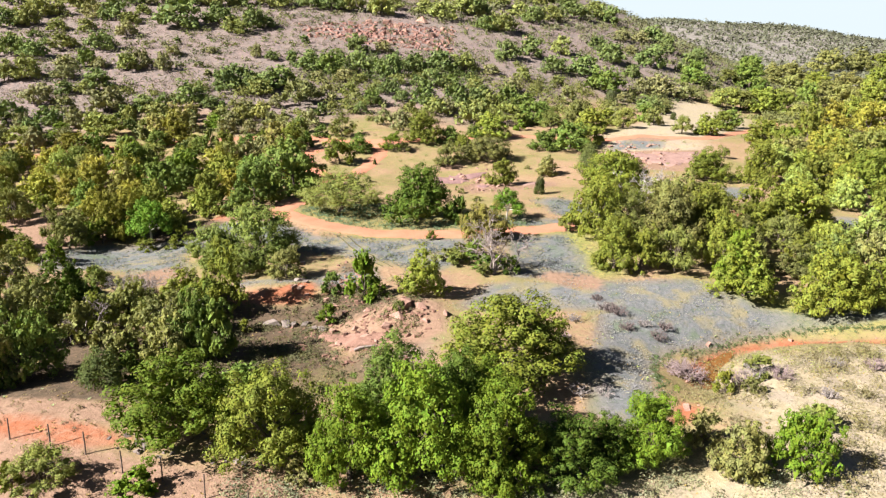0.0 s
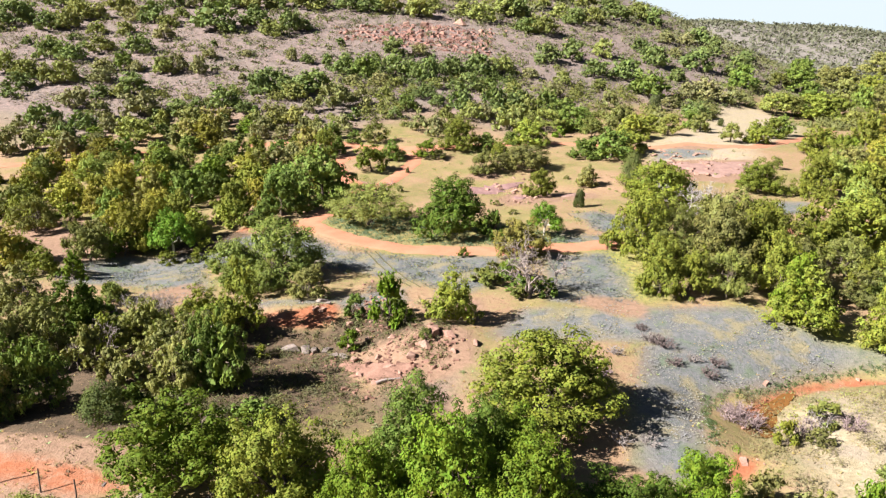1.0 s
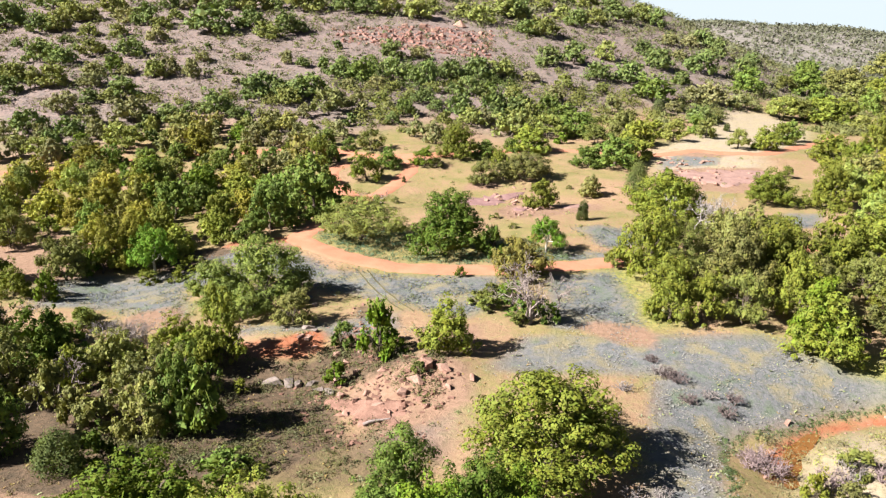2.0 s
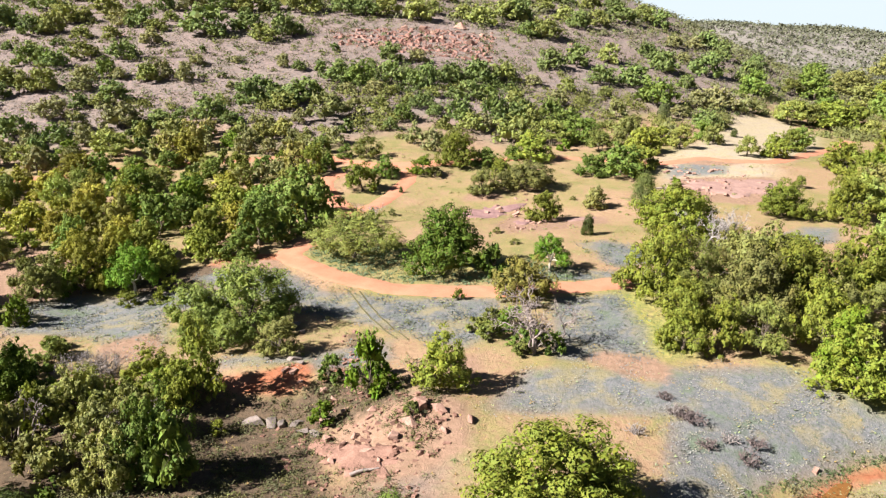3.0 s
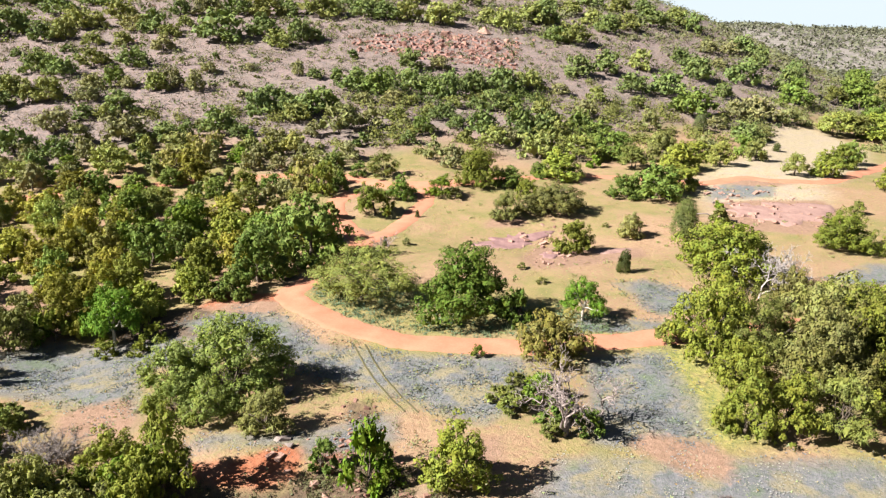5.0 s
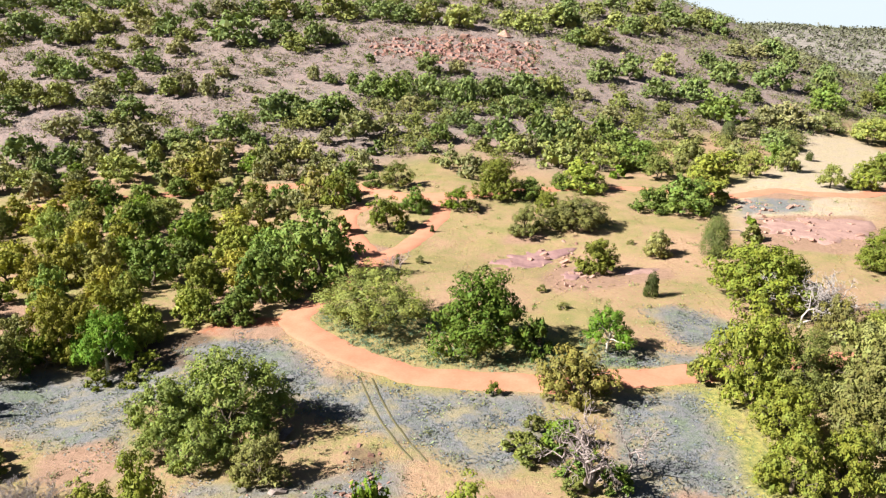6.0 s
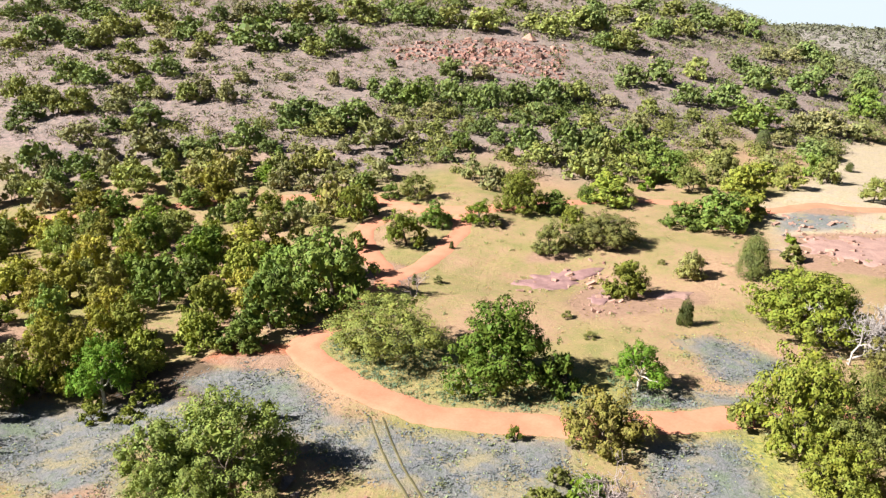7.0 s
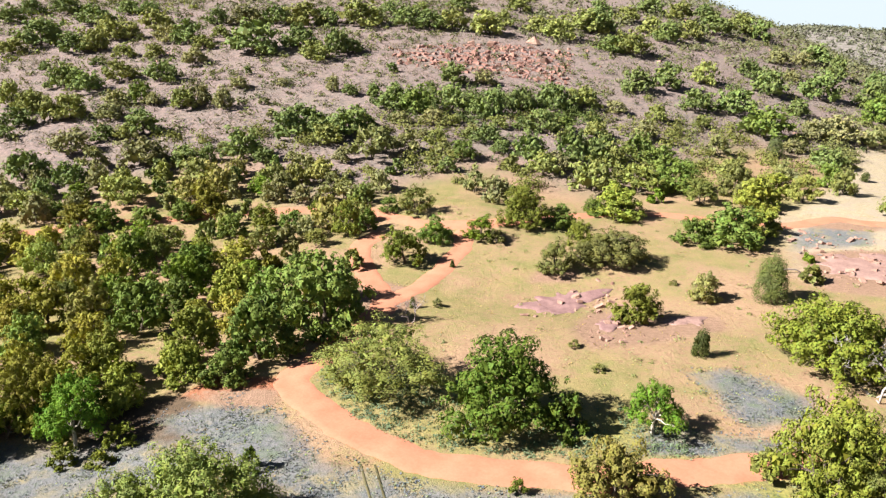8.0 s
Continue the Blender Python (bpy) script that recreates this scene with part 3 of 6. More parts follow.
def model(style, size, variant):
    """Crown and trunk meshes of one plant model, with the width and height at which they are true to size."""
    key = (style, size, variant)
    if key in MODELS:
        return MODELS[key]
    rng = np.random.default_rng(abs(hash_of(style + size)) + variant * 17)
    width, height, leaf, count, cover = {"fine": (9.0, 7.2, 0.165, (19, 15), 1.0), "large": (10.0, 7.2, 0.215, (18, 14), 1.05), "medium": (7.0, 5.2, 0.185, (13, 12), 1.12), "small": (3.6, 3.0, 0.17, (8, 8), 1.1), "mid": (8.0, 5.8, 0.28, (14, 11), 1.0), "far": (8.0, 5.6, 0.41, (12, 10), 1.0), "tiny": (3.4, 2.6, 0.28, (6, 7), 1.2)}[size]
    if style == "oak":
        base = height * rng.uniform(0.0, 0.06)
        spots, radii, big, girth = puffs_of(rng, width, height, base, *count, 1.14 if size in ("far", "tiny", "mid") else 1.04)
        crown = clad(rng, spots, radii, big, girth, leaf, cover, stir=0.10 if size in ("far", "tiny", "mid") else 0.20)
        wood = limbs_to(rng, spots, base + height * 0.16, width * 0.030, 3 if size in ("far", "mid", "tiny") else 6, twigs=size not in ("far", "mid", "tiny"))
        mats = (LEAF, BARK)
    elif style == "open":
        base = height * 0.34
        spots, radii, big, girth = puffs_of(rng, width * 1.15, height, base, 9, 10)
        crown = clad(rng, spots, radii * 1.1, big, girth, leaf, cover)
        wood = limbs_to(rng, spots, height * 0.36, width * 0.030, 10)
        mats = (LEAF, PALE_BARK)
    elif style == "mesquite":
        base = height * rng.uniform(0.10, 0.18)
        spots, radii, big, girth = puffs_of(rng, width, height, base, count[0] + 3, count[1] - 1, 0.86)
        crown = clad(rng, spots, radii * 1.05, big, girth, leaf * (0.75 if size == "large" else 0.95), cover * (1.0 if size == "large" else 1.1), 0.8, 0.15, 0.5, 0.34)
        wood = limbs_to(rng, spots, base + height * 0.12, width * 0.022, 3 if size in ("far", "mid", "tiny") else 14, 2, width * 0.08, size not in ("far", "mid", "tiny"))
        mats = (FEATHER, BARK)
    elif style == "feathery":
        base = height * rng.uniform(0.0, 0.05)
        spots, radii, big, girth = puffs_of(rng, width, height, base, count[0] + 6, count[1], 0.88)
        crown = clad(rng, spots, radii * 1.0, big, girth, leaf * 0.85, cover * 1.05, 0.85, 0.2, 0.6, 0.22, 0.2)
        wood = limbs_to(rng, spots, base + height * 0.12, width * 0.022, 10, 2, width * 0.08)
        mats = (FEATHER, BARK)
    else:
        count = count[0] * 4
        k = np.arange(count) / count
        turn = k * count * 2.4
        wide = width / 2 * 0.72 * np.sqrt(np.clip(1 - k, 0.04, 1)) * rng.uniform(0.55, 1.0, count)
        spots = np.stack([np.cos(turn) * wide, np.sin(turn) * wide, height * (0.08 + 0.8 * k)], 1)
        radii = width * rng.uniform(0.13, 0.22, count)
        crown = clad(rng, spots, radii, spots[::4], radii[::4], leaf * 0.85, cover * 1.1, 1.05, -0.5, 0.5, 0.25)
        wood = limbs_to(rng, spots, height * 0.25, width * 0.025, 6)
        mats = (NEEDLE, BARK)
    MODELS[key] = (mesh_of("crown", *crown, mats[0]), mesh_of("trunk", *wood, mats[1], True), width, height)
    return MODELS[key]


def hash_of(text):
    return sum(ord(c) * 31**k for k, c in enumerate(text)) % 99991


KINDS = {
    "o": ("live_oak", "oak", "dark green live oak with dense crown", "tree"),
    "y": ("spring_oak", "oak", "yellow-green live oak in spring leaf", "tree"),
    "k": ("live_oak", "oak", "deep green live oak with knobbly open crown", "tree"),
    "l": ("elm_tree", "oak", "bright green leafy rounded tree", "tree"),
    "g": ("scrub_oak", "oak", "grey-green rough scrub oak", "tree"),
    "s": ("scrub_oak", "oak", "dull grey-green scrub oak with bare lower limbs", "tree"),
    "m": ("mesquite_tree", "mesquite", "olive green feathery mesquite", "tree"),
    "f": ("mesquite_tree", "feathery", "olive green full feathery mesquite", "tree"),
    "a": ("flowering_oak", "oak", "golden yellow flowering oak", "tree"),
    "w": ("mesquite_tree", "open", "bright green small tree with pale leaning trunk", "tree"),
    "c": ("juniper_tree", "juniper", "dark green dense juniper", "tree"),
    "b": ("juniper_tree", "oak", "brownish olive bushy juniper", "tree"),
}
planted = []


def plant(x, y, width, height, kind, where, far=False):
    """One tree or shrub on the ground at x, y."""
    name, style, label, category = KINDS[kind]
    n = len(planted)
    rng = np.random.default_rng(1000 + n)
    if far == "fine" and width > 5.0:
        size = "fine"
    elif far and far != "fine":
        size = "tiny" if width < 4.5 else "mid" if far == "mid" else "far"
    else:
        size = "large" if width > 8.5 else "medium" if width > 4.6 else "small"
    crown, wood, w0, h0 = model(style, size, int(rng.integers(0, 6 if style == "oak" else 3)))
    if height < 2.4:
        name, category, label = "shrub", "shrub", label.replace("tree", "shrub").replace("live oak", "oak shrub").replace(" with dense crown", "")
    root = tagged(new(name), label + " " + where, category, "trees and shrubs " + where)
    s = 0.94 * width / w0
    root.matrix_world = pose(x, y, float(ground_z(x, y)) - 0.05, 0, 0, rng.uniform(0, 360)) @ Matrix.Diagonal((s * rng.uniform(0.93, 1.07), s * rng.uniform(0.93, 1.07), height / h0, 1))
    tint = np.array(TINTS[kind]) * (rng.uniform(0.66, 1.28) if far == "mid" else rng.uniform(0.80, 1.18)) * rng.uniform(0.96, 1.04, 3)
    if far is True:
        tint = tint * 0.98 + tint.mean() * 0.40 * np.array((1.08, 1.0, 1.0))  # dusty leaves of the dry slope, greyed further for distance haze
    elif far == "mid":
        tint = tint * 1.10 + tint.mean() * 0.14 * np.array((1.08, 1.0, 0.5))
    child("trunk", wood, root)
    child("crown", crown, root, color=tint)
    planted.append((x, y, width))
    return root


HILL_WEST = [
    (-173.2, 274.3, 17.2, 9.5, "o"), (-156.3, 267.9, 12.5, 6.9, "o"), (-150.6, 270.0, 10.5, 7.8, "y"), (-153.7, 284.7, 13.3, 7.3, "y"),
    (-147.3, 286.5, 8.9, 6.3, "y"), (-145.3, 299.9, 13.9, 7.7, "y"), (-137.2, 264.3, 8.2, 4.7, "y"), (-127.2, 265.5, 8.1, 4.7, "y"),
    (-132.5, 284.3, 10.9, 6.2, "g"), (-123.6, 281.0, 12.9, 9.0, "o"), (-111.3, 260.3, 9.9, 5.4, "g"), (-127.3, 310.2, 9.6, 6.8, "o"),
    (-116.7, 277.1, 8.5, 4.7, "y"), (-98.3, 275.1, 20.4, 11.2, "o"), (-118.1, 293.0, 6.7, 4.2, "y"), (-117.9, 314.2, 14.4, 7.9, "g"),
    (-106.5, 316.2, 14.4, 7.9, "o"), (-85.7, 282.5, 12.6, 8.9, "o"), (-175.9, 264.2, 10.4, 5.7, "y"), (-208.8, 305.4, 12.3, 6.8, "o"),
    (-210.9, 321.2, 12.9, 7.1, "o"), (-198.2, 324.5, 13.0, 7.1, "o"), (-173.8, 306.0, 14.4, 8.0, "o"), (-172.0, 326.1, 10.3, 5.7, "o"),
    (-164.0, 326.9, 10.3, 5.7, "o"),
]
HILL_WEST_LOW = [
    (-153.6, 248.7, 4.9, 3.0, "o"), (-139.7, 240.6, 8.4, 5.1, "y"), (-137.2, 234.4, 10.8, 7.4, "o"), (-129.1, 232.5, 10.6, 6.4, "o"),
    (-140.9, 255.0, 4.4, 2.6, "o"), (-131.9, 246.1, 3.0, 2.5, "o"), (-124.7, 242.1, 9.2, 6.4, "y"), (-109.1, 225.8, 7.6, 6.2, "l"),
    (-112.2, 243.3, 11.0, 6.7, "o"), (-104.9, 224.6, 5.9, 3.8, "g"), (-95.8, 223.1, 7.5, 5.7, "y"), (-92.7, 226.3, 8.4, 6.1, "g"),
    (-85.5, 224.4, 6.6, 6.1, "g"), (-87.7, 240.0, 7.1, 3.9, "g"), (-90.7, 252.9, 2.7, 2.5, "o"), (-134.2, 216.1, 9.1, 5.9, "y"),
    (-142.2, 219.1, 8.4, 7.7, "y"), (-130.4, 206.7, 9.4, 5.2, "o"), (-125.3, 211.4, 6.4, 6.6, "y"), (-120.8, 212.8, 9.6, 6.9, "y"),
    (-128.9, 199.9, 6.1, 3.4, "o"), (-104.4, 201.6, 7.2, 4.2, "o"), (-99.4, 202.7, 6.8, 4.0, "y"), (-97.0, 205.9, 10.6, 6.4, "o"),
]
HILL_FOOT_WEST = [
    (-107.2, 193.8, 10.1, 6.0, "g"), (-109.1, 180.4, 10.0, 6.4, "o"), (-105.9, 181.5, 5.4, 4.2, "o"), (-97.7, 178.9, 7.9, 5.1, "o"),
    (-91.7, 181.4, 3.3, 2.6, "g"), (-110.7, 213.9, 8.0, 4.4, "g"), (-86.6, 188.9, 12.9, 7.3, "g"), (-78.3, 190.4, 8.3, 4.8, "o"),
    (-74.3, 192.9, 4.5, 4.7, "o"), (-72.4, 183.9, 9.2, 5.1, "y"), (-68.3, 197.0, 10.6, 7.2, "o"), (-73.2, 197.7, 4.3, 2.8, "g"),
    (-62.3, 195.1, 6.3, 3.5, "o"), (-57.5, 189.5, 4.3, 3.6, "o"), (-51.5, 190.0, 8.0, 4.8, "g"), (-64.3, 183.7, 4.6, 3.7, "o"),
    (-62.5, 209.5, 9.8, 7.4, "o"), (-56.8, 211.2, 6.1, 5.5, "o"), (-71.3, 221.3, 4.1, 2.2, "g"), (-76.3, 229.3, 3.7, 2.0, "g"),
    (-114.1, 223.3, 8.4, 4.6, "g"), (-77.1, 244.5, 4.5, 2.5, "g"),
]
HILL_MIDDLE = [
    (-94.8, 314.4, 16.6, 9.1, "y"), (-87.7, 319.4, 12.0, 6.9, "o"), (-74.8, 320.0, 19.0, 10.5, "y"), (-58.2, 323.1, 14.4, 9.1, "o"),
    (-49.2, 321.2, 14.2, 7.8, "o"), (-41.2, 324.1, 14.3, 8.6, "y"), (-28.1, 320.7, 16.3, 9.3, "y"), (-22.7, 335.1, 9.8, 7.0, "y"),
    (-10.0, 332.1, 12.1, 6.9, "y"), (-1.4, 325.4, 14.1, 9.3, "y"), (9.2, 343.9, 17.3, 9.5, "y"), (-71.7, 278.0, 10.3, 9.6, "o"),
    (-75.8, 270.5, 12.0, 6.6, "y"), (-67.2, 281.8, 8.4, 4.6, "o"), (-49.9, 264.2, 4.3, 2.9, "o"), (-30.9, 258.1, 9.6, 6.8, "o"),
    (-21.9, 260.9, 8.4, 4.6, "g"), (-49.8, 240.1, 4.4, 4.0, "o"), (-61.8, 242.9, 4.5, 4.7, "g"), (-56.4, 241.1, 5.3, 3.2, "o"),
    (-70.0, 345.7, 10.4, 5.7, "o"), (-57.3, 346.0, 10.4, 5.7, "y"), (-42.4, 362.8, 13.5, 7.4, "o"), (-19.0, 369.6, 13.6, 7.5, "y"),
]
HILL_THICKET = [
    (-43.4, 232.7, 10.0, 5.5, "o"), (-35.9, 232.8, 10.3, 7.8, "l"), (-27.8, 237.7, 11.1, 7.0, "o"), (-21.6, 236.1, 6.7, 5.5, "o"),
    (-17.1, 235.8, 7.5, 7.6, "o"), (-10.1, 240.9, 10.2, 7.7, "o"), (-1.3, 246.7, 10.4, 7.8, "o"), (6.3, 252.0, 10.6, 6.7, "y"),
    (-35.5, 248.4, 4.5, 3.6, "o"), (-60.0, 214.3, 12.3, 7.0, "o"), (-49.0, 215.1, 12.9, 7.1, "o"), (-52.3, 207.9, 8.9, 4.9, "y"),
    (-45.8, 219.1, 6.3, 3.5, "l"), (-50.7, 213.7, 7.6, 5.5, "o"), (-40.0, 202.0, 12.7, 7.6, "m"), (-33.3, 206.7, 8.0, 5.8, "m"),
    (-46.0, 198.2, 4.9, 3.7, "g"), (-27.9, 213.0, 6.0, 4.0, "y"), (-43.8, 241.2, 7.0, 4.7, "o"), (-31.0, 226.1, 7.2, 4.0, "g"),
    (-38.4, 223.7, 6.4, 3.5, "g"), (-26.1, 226.8, 4.8, 2.7, "y"), (-14.9, 228.2, 6.4, 3.5, "y"), (-8.6, 229.3, 6.4, 3.6, "o"),
]
HILL_FOOT_MIDDLE = [
    (-47.0, 187.6, 7.2, 5.5, "a"), (-42.7, 181.5, 5.1, 4.5, "m"), (-35.6, 176.6, 5.5, 4.5, "l"), (-22.9, 198.6, 5.2, 3.4, "o"),
    (-20.4, 206.5, 6.9, 4.8, "l"), (-33.2, 194.5, 4.4, 3.0, "o"), (-16.6, 218.4, 7.6, 5.1, "o"), (-12.7, 212.8, 5.2, 3.3, "o"),
    (-3.6, 229.5, 9.6, 6.4, "o"), (-6.1, 210.9, 9.0, 7.1, "o"), (-2.6, 202.9, 7.6, 5.5, "y"), (3.5, 212.3, 9.0, 8.5, "o"),
    (8.1, 195.1, 11.7, 7.3, "y"), (-15.5, 187.5, 6.4, 5.4, "m"), (-10.3, 180.2, 7.2, 5.5, "g"), (2.0, 231.4, 6.4, 4.3, "l"),
    (-25.0, 207.5, 5.8, 3.8, "m"), (9.8, 212.4, 8.7, 7.8, "o"), (0.4, 205.4, 7.0, 4.9, "g"), (-9.5, 204.8, 4.2, 2.5, "y"),
    (9.7, 230.9, 8.0, 4.4, "y"), (-20.8, 219.2, 5.4, 3.0, "y"), (-31.2, 215.8, 4.6, 2.7, "g"), (-38.0, 209.8, 4.5, 2.6, "g"),
]
HILL_EAST = [
    (13.5, 345.5, 15.0, 9.5, "o"), (22.6, 316.3, 15.7, 8.9, "y"), (16.6, 315.7, 11.3, 6.4, "o"), (34.0, 356.8, 12.8, 7.4, "y"),
    (39.4, 345.5, 12.4, 8.2, "o"), (49.5, 356.7, 12.8, 8.5, "y"), (61.5, 376.3, 16.1, 10.3, "o"), (76.6, 394.2, 16.9, 9.3, "y"),
    (83.5, 387.1, 11.6, 9.5, "o"), (32.4, 281.3, 11.8, 8.7, "o"), (22.5, 274.0, 11.9, 7.4, "o"), (45.3, 293.6, 9.9, 8.0, "y"),
    (63.3, 312.8, 8.8, 6.5, "o"), (65.6, 294.0, 12.2, 8.6, "o"), (50.2, 268.3, 12.9, 7.7, "o"), (69.8, 277.3, 8.6, 5.2, "o"),
    (25.9, 248.6, 7.2, 5.6, "y"), (38.4, 263.9, 10.9, 6.9, "o"), (26.2, 374.3, 13.6, 7.5, "y"), (14.8, 388.9, 11.4, 6.3, "o"),
    (38.6, 406.3, 14.8, 8.1, "o"), (50.6, 400.8, 14.5, 8.0, "y"), (65.3, 423.0, 12.3, 6.8, "o"), (15.5, 251.5, 7.0, 3.9, "g"),
]
HILL_FOOT_EAST = [
    (54.4, 251.3, 16.1, 8.9, "l"), (68.8, 256.2, 10.4, 6.2, "g"), (75.1, 257.6, 12.1, 8.1, "g"), (98.2, 360.3, 15.2, 8.3, "o"),
    (100.8, 341.2, 9.5, 9.4, "o"), (83.5, 302.0, 15.6, 9.5, "o"), (99.6, 302.9, 12.5, 9.9, "o"), (53.5, 236.3, 5.2, 4.1, "c"),
    (64.5, 232.6, 9.3, 5.7, "o"), (58.7, 204.2, 6.6, 5.9, "y"), (38.7, 229.3, 7.5, 5.8, "m"), (21.7, 234.4, 8.1, 5.2, "g"),
    (37.9, 250.4, 6.6, 3.6, "y"), (19.1, 219.4, 8.9, 6.9, "l"), (23.9, 215.9, 8.7, 5.3, "l"), (12.3, 211.3, 8.6, 6.6, "y"),
    (59.3, 242.6, 6.6, 3.6, "g"), (38.4, 213.8, 7.1, 4.8, "y"), (49.1, 211.4, 7.0, 5.2, "m"), (85.0, 259.0, 10.4, 5.7, "m"),
    (91.6, 352.2, 9.9, 5.8, "g"), (80.0, 343.5, 9.7, 5.3, "g"), (116.1, 344.3, 9.6, 6.7, "o"), (79.2, 320.3, 6.7, 3.7, "g"),
]
BENCH_EAST = [
    (11.6, 178.4, 10.4, 6.1, "y"), (8.0, 179.5, 5.3, 3.0, "o"), (24.2, 198.2, 11.7, 6.9, "o"), (19.8, 189.5, 3.5, 2.6, "l"),
    (28.2, 189.5, 7.4, 5.6, "m"), (36.0, 197.0, 7.7, 6.9, "g"), (38.1, 187.3, 9.6, 6.2, "y"), (47.8, 193.5, 7.5, 5.7, "m"),
    (28.8, 166.2, 11.3, 6.2, "o"), (23.4, 165.7, 7.8, 4.5, "o"), (35.1, 172.5, 7.6, 4.8, "y"), (44.4, 200.3, 7.8, 4.7, "y"),
    (17.2, 196.4, 9.8, 6.6, "m"), (29.3, 143.9, 5.4, 5.5, "c"), (20.9, 143.3, 4.7, 4.0, "g"), (11.3, 134.9, 6.1, 5.1, "y"),
    (17.0, 124.0, 2.4, 3.0, "c"), (38.8, 159.4, 2.0, 1.9, "l"), (70.1, 223.1, 2.7, 2.1, "c"), (36.7, 150.9, 3.8, 2.6, "m"),
    (58.6, 212.2, 6.3, 5.6, "o"), (70.5, 234.9, 4.7, 2.8, "g"), (61.0, 185.8, 5.8, 5.2, "m"), (67.5, 187.4, 7.2, 4.8, "y"),
    (76.8, 201.5, 7.5, 5.8, "y"), (83.0, 211.0, 7.4, 5.8, "o"),
]
BENCH_MIDDLE = [
    (-33.6, 160.2, 5.6, 5.9, "y"), (-31.1, 163.5, 4.2, 4.1, "o"), (-42.6, 170.9, 3.8, 2.6, "y"), (-29.1, 172.0, 4.7, 2.8, "o"),
    (-24.0, 170.1, 7.1, 5.6, "m"), (-21.6, 149.5, 7.9, 6.1, "y"), (-18.5, 158.9, 6.0, 4.3, "o"), (-18.4, 142.1, 2.4, 2.5, "d"),
    (-14.2, 148.9, 1.0, 1.3, "c"), (-11.3, 160.9, 5.8, 3.7, "l"), (-8.7, 160.1, 4.2, 2.4, "g"), (-4.8, 168.5, 9.6, 6.8, "y"),
    (1.0, 169.7, 7.5, 4.9, "o"), (0.8, 149.3, 5.7, 4.6, "g"), (5.0, 152.9, 5.8, 3.3, "g"), (9.6, 154.0, 10.0, 5.5, "g"),
    (4.4, 161.0, 5.2, 4.7, "y"), (-17.1, 133.6, 1.3, 1.5, "c"), (-14.0, 134.9, 1.8, 1.3, "g"), (17.4, 147.6, 1.6, 0.9, "g"),
    (23.2, 148.2, 1.9, 1.0, "g"), (3.3, 124.2, 1.9, 1.0, "g"), (5.9, 118.5, 1.8, 1.0, "g"),
]
WOOD_FAR_SIDE = [
    (-80.0, 170.3, 11.5, 6.7, "m"), (-91.3, 172.3, 5.6, 3.1, "l"), (-95.8, 164.4, 9.3, 5.1, "m"), (-62.7, 167.9, 8.2, 6.3, "a"),
    (-65.3, 164.5, 6.3, 3.9, "o"), (-56.3, 178.9, 5.7, 3.9, "l"), (-49.3, 163.3, 5.2, 4.1, "y"), (-44.1, 161.6, 5.0, 4.0, "o"),
    (-71.4, 162.7, 5.5, 3.1, "o"), (-53.1, 157.8, 5.2, 4.2, "o"), (-80.8, 158.4, 8.4, 4.9, "a"), (-77.2, 159.6, 6.2, 4.4, "o"),
    (-61.3, 152.1, 6.9, 4.4, "m"), (-60.8, 141.3, 7.0, 6.3, "k"), (-68.2, 145.7, 4.4, 3.4, "o"), (-68.3, 137.5, 7.7, 4.6, "m"),
    (-79.1, 143.2, 7.3, 4.6, "a"), (-87.8, 149.2, 5.5, 4.2, "a"), (-81.0, 149.8, 5.5, 3.8, "a"), (-46.0, 145.0, 7.2, 4.4, "a"),
    (-40.7, 144.2, 4.2, 3.6, "a"), (-45.7, 157.2, 3.0, 2.3, "l"), (-39.8, 150.3, 3.9, 2.9, "g"), (-37.5, 155.5, 4.7, 3.1, "m"),
]
WOOD_NEAR_SIDE = [
    (-51.2, 140.3, 7.6, 4.8, "k"), (-43.4, 134.9, 4.6, 3.1, "l"), (-53.6, 133.6, 3.8, 2.9, "o"), (-28.7, 146.5, 3.7, 3.1, "m"),
    (-26.7, 125.7, 11.2, 9.0, "o"), (-30.9, 116.7, 9.0, 7.8, "o"), (-38.6, 116.4, 6.8, 6.0, "y"), (-48.3, 121.9, 7.3, 6.9, "o"),
    (-54.8, 122.6, 6.8, 5.6, "b"), (-46.5, 128.3, 5.7, 4.6, "o"), (-35.0, 130.2, 7.8, 5.8, "o"), (-60.5, 122.0, 6.9, 5.7, "a"),
    (-27.3, 134.7, 6.6, 5.0, "o"), (-32.3, 111.1, 5.2, 3.6, "o"), (-42.1, 139.3, 4.8, 3.2, "l"), (-35.3, 141.6, 5.6, 3.6, "o"),
    (-39.2, 112.2, 3.6, 2.7, "y"), (-56.6, 128.6, 6.0, 4.6, "l"), (-36.4, 110.7, 5.2, 4.2, "y"), (-40.6, 105.5, 4.6, 4.0, "y"),
    (-51.5, 116.2, 5.6, 4.8, "a"), (-45.6, 111.1, 5.9, 5.5, "y"), (-63.3, 129.2, 5.2, 3.7, "m"),
    (-63.4, 119.8, 5.4, 4.3, "a"),
]
WOOD_EDGE = [
    (-52.0, 97.1, 5.7, 5.7, "g"), (-50.8, 100.1, 3.6, 3.8, "l"), (-46.4, 102.7, 5.9, 6.2, "a"), (-41.6, 100.1, 5.6, 5.8, "w"),
    (-64.7, 114.3, 4.6, 3.5, "y"), (-41.3, 97.7, 2.9, 2.0, "y"),
]
